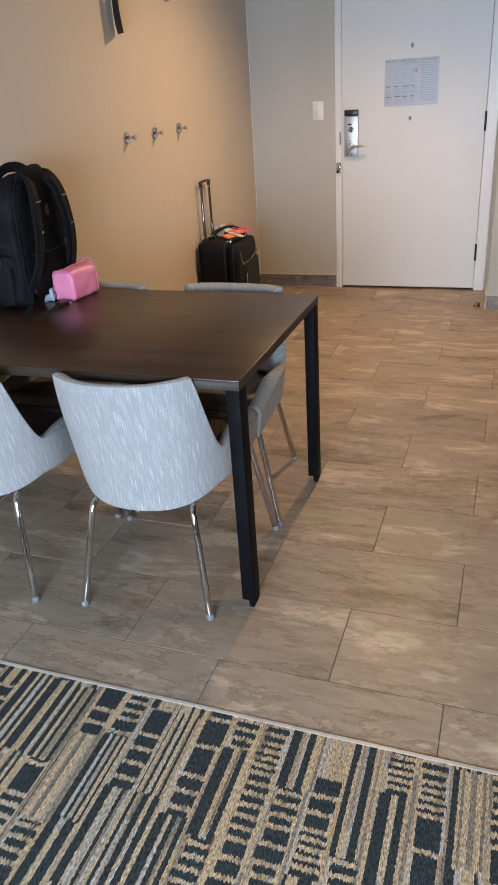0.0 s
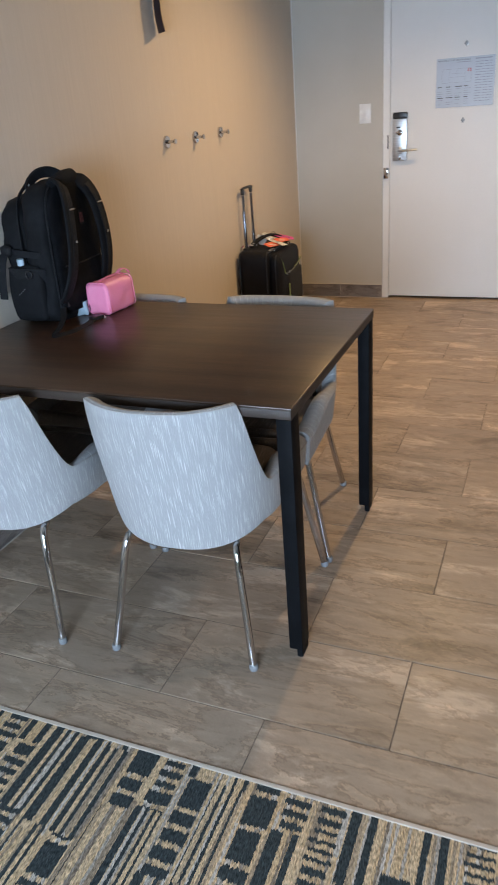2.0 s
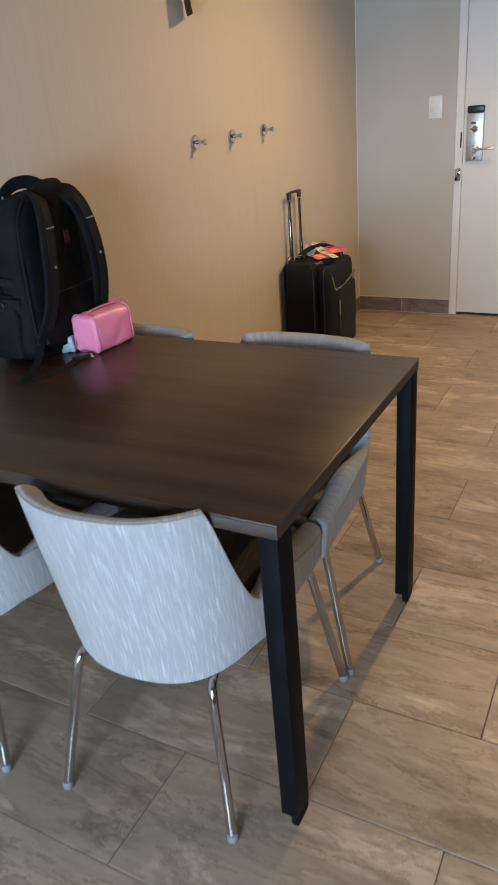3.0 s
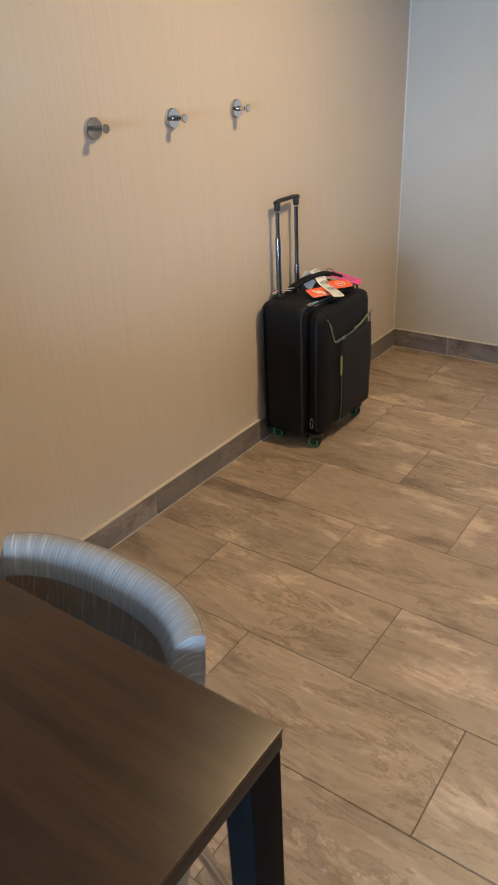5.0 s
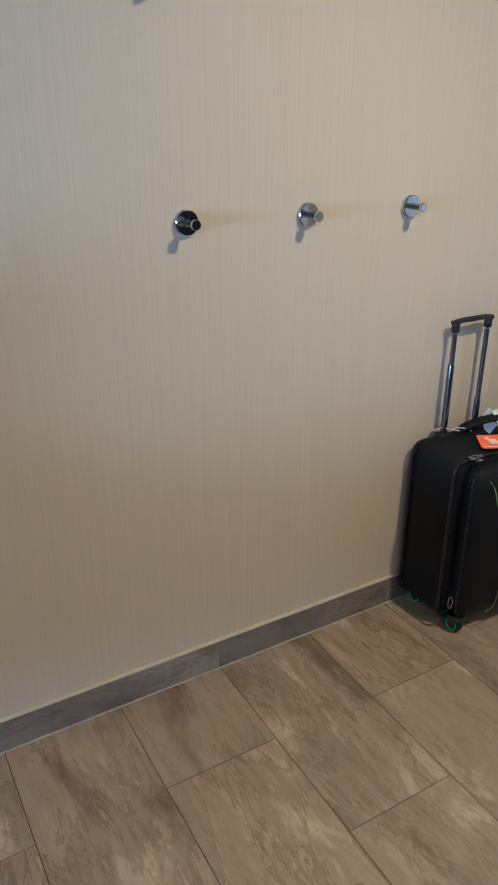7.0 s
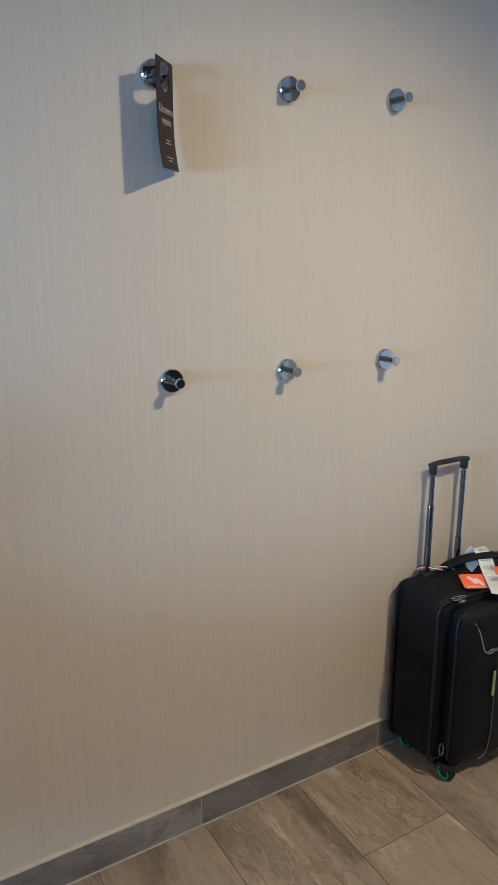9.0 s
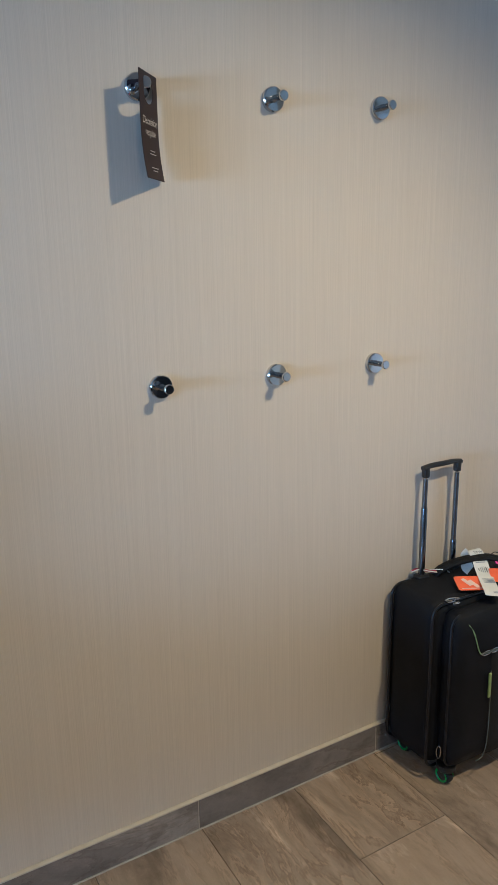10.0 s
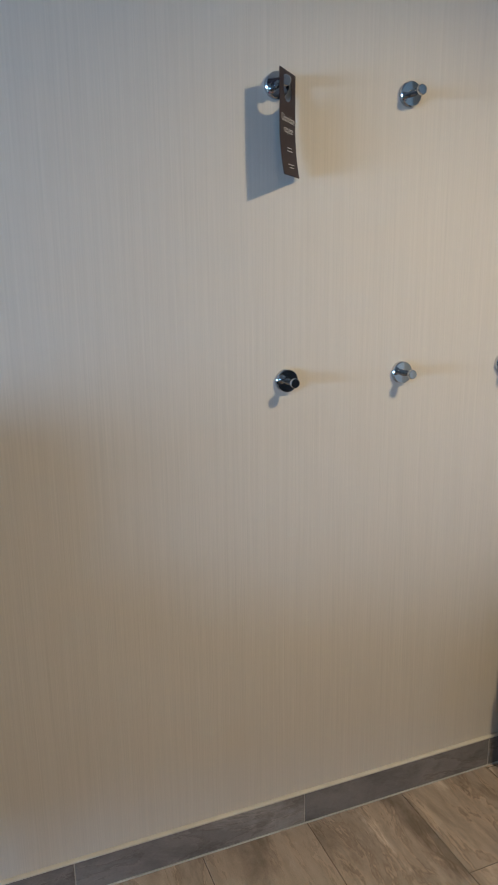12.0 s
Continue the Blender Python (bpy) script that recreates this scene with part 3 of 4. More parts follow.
for a in (0.08, 0.16):
    print_bar(NW * a, NW * a + 0.008, NH * 0.42, NH * 0.55, M_REDINK, -0.0050)

sw = thing("light_switch", (-1.726, DOOR_Y, 1.233), "white rocker light switch on the wall", "light switch")
part("plate", box(-0.039, 0.039, -0.006, 0.0, -0.060, 0.060, 0.003), M_SWITCH, sw)
part("rocker", box(-0.017, 0.017, -0.0095, -0.004, -0.034, 0.034, 0.002), M_SWITCH, sw)

stop = thing("door_stop", (-0.556, 8.42, 0.0), "small domed metal door stop on the tiled floor", "door stop")
part("dome", lathe([(0.022, 0), (0.022, 0.006), (0.017, 0.02), (0.008, 0.027), (0.0001, 0.028)], 20), M_BRASS, stop)
part("rubber_pad", lathe([(0.010, 0), (0.010, 0.008), (0.0001, 0.009)], 14, "x", m=pose(0.010, 0, 0.014)), M_RUBBER, stop)


# ---- wall hooks ----
def wall_hook():
    h = thing("wall_hook", (0, 0, 0), "round chrome wall hook with a short peg", "wall hook", "hooks on the wall")
    part("backplate", lathe([(0.0275, 0.0), (0.0275, 0.009), (0.0255, 0.0115), (0.006, 0.012), (0.0001, 0.012)], 32, "x"), M_CHROME, h)
    part("peg", lathe([(0.0085, 0.011), (0.0075, 0.016), (0.007, 0.040), (0.0085, 0.044), (0.0115, 0.047), (0.0115, 0.052), (0.010, 0.0535), (0.0001, 0.0535)], 24, "x"), M_CHROME, h)
    return h


HOOKS_LOW = [(6.905, 1.222), (7.218, 1.222), (7.533, 1.226)]
HOOKS_HIGH = [(6.882, 1.850), (7.213, 1.856), (7.530, 1.864)]
first = wall_hook()
first.matrix_world = pose(WALL_X, HOOKS_LOW[0][0], HOOKS_LOW[0][1])
for y, z in HOOKS_LOW[1:] + HOOKS_HIGH:
    copy_thing(first, pose(WALL_X, y, z))

# door hanger card on the upper hook
card = thing("door_hanger", (-2.178, 6.892, 1.768), "dark plum privacy door hanger hung on a chrome hook", "door hanger", rz=135.0)
CW, CH = 0.047, 0.103
HZ = 0.082


def card_mesh():
    """A card with a keyhole cut in it, its lower end curling away."""
    bm = bmesh.new()
    R, HC = 0.0235, 0.067

    def bend(x, z):
        k = max(0.0, -z / CH)
        return -0.010 * k * k

    half = [(R * math.sin(math.pi * k / 14) if 0 < k < 14 else 0.0, HC + R * math.cos(math.pi * k / 14)) for k in range(15)]
    faces = []
    for m in (-1, 1):
        ring = [(0.0, CH), (m * CW, CH), (m * CW, 0.02), (0.0, 0.02)] + [(m * x, z) for x, z in half[::-1]]
        faces.append(ring)
    for k in range(8):
        z0, z1 = 0.02 - (CH + 0.02) * k / 8, 0.02 - (CH + 0.02) * (k + 1) / 8
        faces.append([(-CW, z0), (CW, z0), (CW, z1), (-CW, z1)])
    for y in (-0.0004, 0.0004):
        for f in faces:
            vs = [bm.verts.new((x, y + bend(x, z), z)) for x, z in f]
            bm.faces.new(vs)
    return bm


cardpart = part("card", card_mesh(), M_PLUM, card)
lettering("Discrétion", 0.0200, M_CREAM, card, pose(0, -0.0016, 0.010, 90, 0, 0), spread=0.92)
lettering("requise", 0.0200, M_CREAM, card, pose(0, -0.0020, -0.011, 90, 0, 0), spread=0.92)
for z, w in ((-0.047, 0.012), (-0.053, 0.016), (-0.080, 0.017), (-0.086, 0.012)):
    k = -z / CH
    part("text_line", box(-w, w, -0.0030 - 0.010 * k * k, -0.0022 - 0.010 * k * k, z - 0.0008, z + 0.0008), M_CREAM, card)


# ---- dining table ----
TX0, TX1, TY0, TY1, TZ = WALL_X + 0.012, -1.012, 5.082, 5.928, 0.735
table = thing("dining_table", ((TX0 + TX1) / 2, (TY0 + TY1) / 2, 0), "dark walnut laminate dining table with black metal legs", "table")
hx, hy = (TX1 - TX0) / 2, (TY1 - TY0) / 2
part("tabletop", box(-hx, hx, -hy, hy, TZ - 0.006, TZ, 0.002, 2), M_WOOD, table, "dark walnut laminate top")
part("edge_band", box(-hx + 0.001, hx - 0.001, -hy + 0.001, hy - 0.001, TZ - 0.030, TZ - 0.006, 0.002, 2), M_EDGE, table, "dark brown edge band")
for sx in (-1, 1):
    for sy in (-1, 1):
        x0, x1 = sorted((sx * (hx - 0.003), sx * (hx - 0.040)))
        y0, y1 = sorted((sy * (hy - 0.003), sy * (hy - 0.060)))
        leg = part("leg", box(x0, x1, y0, y1, 0.027, TZ - 0.031, 0.0015, 2), M_BLACK_METAL, table, "black steel leg")
        fx0, fx1 = sorted((sx * (hx - 0.004), sx * (hx - 0.020)))
        part("foot", box(fx0, fx1, y0 + 0.002, y1 - 0.002, 0.001, 0.027, 0.002, 1), M_BLACK_METAL, leg)
for sy in (-1, 1):
    y0, y1 = sorted((sy * (hy - 0.150), sy * (hy - 0.180)))
    part("side_rail", box(-hx + 0.10, hx - 0.10, y0, y1, TZ - 0.062, TZ - 0.031, 0.002, 1), M_BLACK_METAL, table, "black steel rail")


# ---- chairs ----
def ease(a, b, x):
    t = min(1.0, max(0.0, (x - a) / (b - a)))
    return t * t * (3 - 2 * t)


SW, SB, SF = 0.268, 0.228, 0.225      # half width, back and front depth of the shell
SLOPE = 0.038                         # fall of the padded edge towards the seat


def rim_width(s):
    """Thickness of the padded edge, greater along the arms."""
    return 0.050 + 0.020 * ease(0.45, 0.72, abs(s))


def shell_frame(s):
    """Plan point, outward normal, rim and underside heights at s, -1 to 1 from one front end round the back to the other."""
    side, q = (1 if s >= 0 else -1), abs(s)
    if q < 0.62:
        a = q / 0.62 * math.pi / 2
        x, y = SW * math.sin(a) ** 0.84, -SB * max(math.cos(a), 0.0) ** 0.84
        nx, ny = math.sin(a), -math.cos(a)
    else:
        t = (q - 0.62) / 0.38
        x, y = SW + 0.008 * t, SF * t
        nx, ny = 1.0, 0.0
    t = min(1.0, max(0.0, (q - 0.306) / 0.150))
    drop = 1 - (1 - t) ** 1.9
    rim = 0.732 + 0.006 * ease(0.04, 0.30, q) - 0.250 * drop - 0.056 * ease(0.5, 1.0, q)
    under = 0.327 + 0.043 * min(1.0, x / 0.235) ** 2.6 - 0.022 * ease(0.5, 1.0, q)
    return side * x, y, side * nx, ny, rim, under


def shell_point(s, v, inset):
    x, y, nx, ny, rim, under = shell_frame(s)
    z = under + (rim - under) * v
    h = (z - 0.342) / 0.39
    back = max(0.0, -ny)
    tuck = (0.024 + 0.006 * (1 - back) - 0.028 * back ** 3) * max(0.0, 1 - (z - under) / 0.34) ** 1.3 + 0.004 * max(0.0, 1 - (z - under) / 0.012) ** 2
    lean = 0.066 * max(0.0, h - 0.1) * back ** 0.6
    d = -tuck - inset
    return Vector((x + nx * d, y + ny * d - lean, z))


def lay_cloth(bm, where):
    """Texture coordinates in metres along and up the cloth, by vertex."""
    layer = bm.loops.layers.uv.new("cloth")
    for f in bm.faces:
        for lp in f.loops:
            lp[layer].uv = where.get(lp.vert, (0.0, 0.0))


def dining_chair():
    c = thing("dining_chair", (0, 0, 0), "pale grey streaked fabric chair with chrome legs under the table", "chair", "chairs round the table")
    NS, NV = 120, 14
    bm = bmesh.new()
    grid = [[bm.verts.new(shell_point(-1 + 2 * i / NS, j / NV, 0.0)) for j in range(NV + 1)] for i in range(NS + 1)]
    # padded edge: the fabric rolls over the rim
    roll = []
    for i in range(NS + 1):
        s = -1 + 2 * i / NS
        ring = []
        for k in range(1, 6):
            a = math.pi * k / 6
            ring.append(bm.verts.new(shell_point(s, 1.0, rim_width(s) / 2 * (1 - math.cos(a))) + Vector((0, 0, (0.014 + 0.024 * ease(0.45, 0.72, abs(s))) * math.sin(a) - SLOPE * (k / 6) ** 1.6))))
        ring.append(bm.verts.new(shell_point(s, 1.0, rim_width(s)) - Vector((0, 0, SLOPE))))
        roll.append(ring)
    for i in range(NS):
        for j in range(NV):
            bm.faces.new((grid[i][j], grid[i + 1][j], grid[i + 1][j + 1], grid[i][j + 1]))
        strip_a, strip_b = [grid[i][NV]] + roll[i], [grid[i + 1][NV]] + roll[i + 1]
        for k in range(len(strip_a) - 1):
            bm.faces.new((strip_a[k], strip_b[k], strip_b[k + 1], strip_a[k + 1]))
    # rounded front ends of the arms
    tips = []
    for i in (0, NS):
        ring = grid[i] + roll[i] + [bm.verts.new(shell_point(-1 + 2 * i / NS, 0.1, rim_width(1.0)))]
        tip = bm.verts.new(sum((q.co for q in ring), Vector()) / len(ring) + Vector((0, 0.014, 0)))
        tips += [ring[-1], tip]
        for a, b in zip(ring, ring[1:] + ring[:1]):
            bm.faces.new((a, b, tip))
    # underside
    mid = [bm.verts.new(Vector((0.55 * grid[i][0].co.x, 0.55 * grid[i][0].co.y + 0.02, 0.348))) for i in range(NS + 1)]
    for i in range(NS):
        bm.faces.new((grid[i][0], mid[i], mid[i + 1], grid[i + 1][0]))
    bm.faces.new(mid)
    cloth = {q: (0.3 + q.co.x, q.co.z) for q in tips}
    for i in range(NS + 1):
        u = 0.62 * i / NS * 2
        for j in range(NV + 1):
            cloth[grid[i][j]] = (u + 0.004 * j / NV, grid[i][j].co.z + 2.6 * u)
        for k in range(6):
            cloth[roll[i][k]] = (u + 0.004, grid[i][NV].co.z + 2.6 * u + 0.06 * (k + 1) / 6)
        cloth[mid[i]] = (u, 0.2 + 2.6 * u)
    lay_cloth(bm, cloth)
    part("shell", bm, M_SHELL, c, "pale grey streaked fabric shell", angle=60)
    bm = bmesh.new()
    steps = (0.25, 0.4, 0.5, 0.6, 0.7, 1.0)
    rows = [[bm.verts.new(shell_point(-1 + 2 * i / NS, v, rim_width(-1 + 2 * i / NS) + (0.0008 if v < 1 else 0.0004)) - Vector((0, 0, SLOPE if v == 1 else 0))) for v in steps] for i in range(NS + 1)]
    for i in range(NS):
        for j in range(5):
            bm.faces.new((rows[i][j], rows[i][j + 1], rows[i + 1][j + 1], rows[i + 1][j]))
    lay_cloth(bm, {rows[i][j]: (0.62 * i / NS * 2 + 2.0, rows[i][j].co.z + 11 * i / NS) for i in range(NS + 1) for j in range(6)})
    part("inner_lining", bm, M_LINING, c, "dark brown streaked inner lining", angle=60)
    part("piping", sweep([shell_point(-1 + 2 * i / NS, 1.0, 0.0005) + Vector((0, 0, 0.003)) for i in range(NS + 1)], circle(0.0016, 6)), M_PIPING, c, "tan piping along the rim")
    # seat cushion, rounded and slightly crowned
    bm = bmesh.new()
    N = 40
    prof = [(0.80, 0.366), (0.97, 0.380), (1.0, 0.412), (0.97, 0.430), (0.85, 0.438), (0.4, 0.442)]
    rings = []
    for f, z in prof:
        ring = []
        for k in range(N):
            a = 2 * math.pi * k / N
            ca, sa = math.cos(a), math.sin(a)
            ring.append(bm.verts.new((0.205 * f * math.copysign(abs(ca) ** (0.55 if sa > 0 else 0.8), ca), (0.015 + 0.205 * f * abs(sa) ** 0.55) if sa > 0 else 0.015 - 0.190 * f * abs(sa) ** 0.9, z)))
        rings.append(ring)
    for a, b in zip(rings, rings[1:]):
        for k in range(N):
            bm.faces.new((a[k], a[(k + 1) % N], b[(k + 1) % N], b[k]))
    bm.faces.new(rings[-1])
    bm.faces.new(rings[0][::-1])
    part("seat", bm, M_SEAT, c, "dark brown fabric seat cushion", angle=60)
    part("seat_front", box(-0.200, 0.200, SF - 0.03, SF + 0.004, 0.366, 0.446, 0.014, 3), M_SEAT, c)
    for sx in (-1, 1):
        for top, foot in (((sx * 0.146, -0.150, 0.340), (sx * 0.202, -0.280, 0.006)), ((sx * 0.222, 0.170, 0.370), (sx * 0.300, 0.218, 0.006))):
            t, f = Vector(top), Vector(foot)
            s = math.copysign(1, foot[1])
            knee = t + Vector((sx * 0.012, s * (0.056 if s < 0 else 0.022), -0.030 if s < 0 else -0.040))
            path = curve([t + Vector((-sx * 0.004, 0, 0.012)), t + Vector((sx * 0.003, s * 0.022, -0.006)), knee, knee.lerp(f, 0.5), f], 7)
            leg = part("leg", sweep(path, circle(0.0105, 12), up=(1, 0, 0)), M_CHROME, c, "bent chrome tube leg")
            part("glide", lathe([(0.0115, 0.0), (0.0128, 0.003), (0.0125, 0.014), (0.0108, 0.018)], 14, m=Matrix.Translation((f.x, f.y, 0.0005))), M_GLIDE, leg)
    return c


chair = dining_chair()
chair.matrix_world = pose(-1.356, 5.268, 0, 0, 0, 5.5)
copy_thing(chair, pose(-1.912, 5.216, 0, 0, 0, 3.0))
copy_thing(chair, pose(-1.366, 5.768, 0, 0, 0, 178.4))
copy_thing(chair, pose(-1.912, 5.744, 0, 0, 0, 177.5))

# ---- suitcase against the wall ----
M_POLE = material("dark_chrome", (0.20, 0.21, 0.24), 0.16, metal=1.0, second=(0.16, 0.17, 0.20), scale=(40, 40, 4))
M_PANEL_EDGE = material("dull_grey_trim", (0.16, 0.17, 0.15), 0.45, second=(0.10, 0.11, 0.09), scale=(60, 60, 60))

def rounded_rect(a0, a1, b0, b1, r, n=6):
    pts = []
    for ca, cb, st in ((a1 - r, b1 - r, 0), (a0 + r, b1 - r, 90), (a0 + r, b0 + r, 180), (a1 - r, b0 + r, 270)):
        for k in range(n + 1):
            a = radians(st + 90 * k / n)
            pts.append((ca + r * math.cos(a), cb + r * math.sin(a)))
    return pts


def soft_box(x0, x1, y0, y1, z0, z1, bevel, cuts=3, puff=0.0, rough=0.0, freq=9.0, seed=0.0):
    """A rounded box whose sides swell and waver a little, as stuffed cloth does."""
    bm = box(x0, x1, y0, y1, z0, z1)
    bmesh.ops.subdivide_edges(bm, edges=bm.edges[:], cuts=cuts, use_grid_fill=True)
    c = Vector(((x0 + x1) / 2, (y0 + y1) / 2, (z0 + z1) / 2))
    half = Vector(((x1 - x0) / 2, (y1 - y0) / 2, (z1 - z0) / 2))
    bmesh.ops.subdivide_edges(bm, edges=bm.edges[:], cuts=2, use_grid_fill=True)
    for q in bm.verts:
        d = q.co - c
        inner = Vector([max(-(h - bevel), min(h - bevel, v)) for v, h in zip(d, half)])
        off = d - inner
        if off.length > 1e-9:
            off = off.normalized() * bevel
        u = [v / h for v, h in zip(inner, half)]
        swell = puff * (1 - u[0] ** 2 if abs(u[0]) < 0.95 else 1) * (1 - u[1] ** 2 if abs(u[1]) < 0.95 else 1) * (1 - u[2] ** 2 if abs(u[2]) < 0.95 else 1)
        nrm = off.normalized() if off.length > 1e-9 else Vector()
        w = rough * noise.noise(q.co * freq + Vector((seed, seed, 0)))
        q.co = c + inner + off + nrm * (swell + w)
    return bm


case = thing("suitcase", (-2.082, 7.822, 0.0), "small black fabric cabin suitcase with raised handle and luggage tags", "suitcase")
case.matrix_world = case.matrix_world @ Matrix.Diagonal((1.08, 1.035, 1.0, 1.0))
body = part("body", soft_box(-0.112, 0.064, -0.208, 0.204, 0.050, 0.568, 0.032, puff=0.005, rough=0.002), M_CASE, case, "black woven fabric body", angle=70)
for x in (0.058, -0.098):
    loop = [(x, a, b) for a, b in rounded_rect(-0.210, 0.206, 0.048, 0.563, 0.034)]
    part("piping", sweep(loop, circle(0.0042, 8), closed=True, up=(1, 0, 0)), M_GLOSS, body, "glossy black piping")
pocket = part("front_pocket", soft_box(0.050, 0.122, -0.180, 0.196, 0.064, 0.548, 0.034, puff=0.008, rough=0.003, seed=4.0), M_CASE, case, "padded black front pocket", angle=70)
loop = [(0.098, a, b) for a, b in rounded_rect(-0.181, 0.197, 0.063, 0.543, 0.036)]
part("piping", sweep(loop, circle(0.0036, 8), closed=True, up=(1, 0, 0)), M_GLOSS, pocket, "glossy black piping")
panel = part("flap_panel", soft_box(0.112, 0.1325, -0.056, 0.190, 0.080, 0.418, 0.010, puff=0.004, rough=0.003, seed=8.0), M_PANEL, case, "grey-black pocket panel", angle=70)
part("panel_piping", sweep(curve([(0.131, -0.092, 0.076), (0.132, -0.066, 0.088), (0.134, -0.056, 0.15), (0.134, -0.056, 0.28), (0.134, -0.058, 0.36)], 8), circle(0.0013, 6), up=(1, 0, 0)), M_PANEL_EDGE, panel, "grey edge piping")
part("zip_piping", sweep(curve([(0.118, -0.140, 0.520), (0.124, -0.124, 0.492), (0.128, -0.108, 0.440), (0.130, -0.100, 0.424)], 8), circle(0.0018, 6), up=(1, 0, 0)), M_LIME, pocket, "lime zip piping")
part("zip", sweep(curve([(0.131, -0.100, 0.424), (0.134, 0.0, 0.426), (0.134, 0.09, 0.440), (0.128, 0.188, 0.466)], 8), strip(0.005, 0.003), up=(1, 0, 0)), M_PANEL_EDGE, pocket, "dull grey zip")
part("zip_edge", sweep(curve([(0.132, 0.04, 0.4365), (0.134, 0.09, 0.4445), (0.128, 0.188, 0.4705)], 8), circle(0.0013, 6), up=(1, 0, 0)), M_LIME, pocket, "lime zip edge")


def zip_pull(path, parent, r=0.0016):
    part("zip_pull", sweep(path, circle(r, 6), closed=True, up=(0.3, 0.2, 1)), M_CHROME, parent, "wire zip pull")


def ring_path(cx, cy, cz, a, b, tilt, n=14):
    m = pose(cx, cy, cz) @ tilt
    return [m @ Vector((0, a * math.cos(2 * math.pi * k / n), b * math.sin(2 * math.pi * k / n))) for k in range(n)]


zip_pull(ring_path(0.070, -0.160, 0.574, 0.009, 0.019, pose(0, 0, 0, 20, 60, 10)), body, 0.0018)
zip_pull(ring_path(0.066, -0.148, 0.576, 0.008, 0.019, pose(0, 0, 0, -35, 70, 10)), body, 0.0018)
zip_pull(ring_path(0.080, -0.148, 0.570, 0.007, 0.017, pose(0, 0, 0, 70, 60, 0)), body, 0.0018)
zip_pull(ring_path(0.133, -0.082, 0.424, 0.018, 0.006, Matrix()), pocket)
zip_pull(ring_path(0.136, -0.052, 0.426, 0.016, 0.006, Matrix()), pocket)
zip_pull(ring_path(0.088, -0.194, 0.118, 0.006, 0.020, pose(0, 0, 0, 0, 0, -30)), body)
part("pull_tab", soft_box(0.134, 0.140, -0.071, -0.061, 0.280, 0.358, 0.0028, cuts=2), M_LIME, pocket, "lime fabric pull tab")
part("badge", box(0.120, 0.127, 0.186, 0.194, 0.385, 0.450, 0.0015, 1), M_STEEL, pocket, "small grey metal badge")

# wheels
for x, y in ((0.085, -0.158), (0.085, 0.158), (-0.070, -0.155), (-0.070, 0.155)):
    w = part("caster", lathe([(0.026, 0.064), (0.027, 0.050), (0.019, 0.042), (0.014, 0.030), (0.012, 0.024)], 18, m=Matrix.Translation((x, y, 0))), M_PLASTIC, case, "black caster housing")
    for s in (-1, 1):
        part("fork", box(x - 0.012, x + 0.010, y + s * 0.0145 - 0.002, y + s * 0.0145 + 0.002, 0.028, 0.054, 0.0015, 1), M_PLASTIC, w)
        part("wheel_rim", lathe([(0.0195, -0.001), (0.0205, 0.002), (0.0185, 0.003), (0.0150, 0.0005)], 20, "y", m=pose(x - 0.004, y + s * 0.0125, 0.0252, 0, 0, 0 if s > 0 else 180)), M_GREEN, w, "bright green wheel rim")
        part("hub", lathe([(0.0150, -0.001), (0.0148, 0.0005), (0.006, 0.001), (0.0055, 0.003), (0.0001, 0.003)], 20, "y", m=pose(x - 0.004, y + s * 0.0125, 0.0252, 0, 0, 0 if s > 0 else 180)), M_PLASTIC, w)
    part("tyre", lathe([(0.0195, -0.010), (0.0240, -0.0085), (0.0250, 0.0), (0.0240, 0.0085), (0.0195, 0.010)], 24, "y", m=pose(x - 0.004, y, 0.0252)), M_RUBBER, w, "black rubber tyre")

# telescopic handle
for y in (-0.104, 0.019):
    part("pole", lathe([(0.0070, 0.55), (0.0070, 0.875)], 14, m=Matrix.Translation((-0.093, y, 0))), M_POLE, case, "dark chrome telescopic pole")
    part("sleeve", lathe([(0.0092, 0.55), (0.0092, 0.782 if y < 0 else 0.655), (0.0080, 0.786 if y < 0 else 0.659)], 14, m=Matrix.Translation((-0.093, y, 0))), M_POLE, case, "dark chrome outer sleeve")
    part("socket", soft_box(-0.108, -0.076, y - 0.020, y + 0.020, 0.556, 0.576, 0.006, cuts=2), M_PLASTIC, case)
    part("grip_end", box(-0.102, -0.084, y - 0.0095, y + 0.0095, 0.878, 0.912, 0.005, 2), M_PLASTIC, case)
part("grip", sweep(curve([(-0.093, -0.116, 0.908), (-0.092, -0.085, 0.9125), (-0.089, -0.043, 0.9135), (-0.092, 0.0, 0.9125), (-0.093, 0.031, 0.908)], 8), [(a * 1.0, b * 0.85) for a, b in circle(0.0088, 12)]), M_PLASTIC, case, "black moulded grip")
part("carry_handle", sweep(curve([(-0.085, -0.060, 0.562), (-0.072, -0.042, 0.588), (-0.045, 0.010, 0.612), (-0.012, 0.080, 0.618), (0.030, 0.122, 0.598), (0.058, 0.138, 0.562)], 8), [(a * 1.7, b * 0.75) for a, b in circle(0.013, 10)]), M_WEB, case, "black padded carry handle")
part("tie_loop", sweep(curve([(-0.098, -0.075, 0.573), (-0.075, -0.085, 0.592), (-0.058, -0.050, 0.590), (-0.060, -0.025, 0.574)], 8), circle(0.0014, 6)), M_TAG, case, "thin white elastic loop")

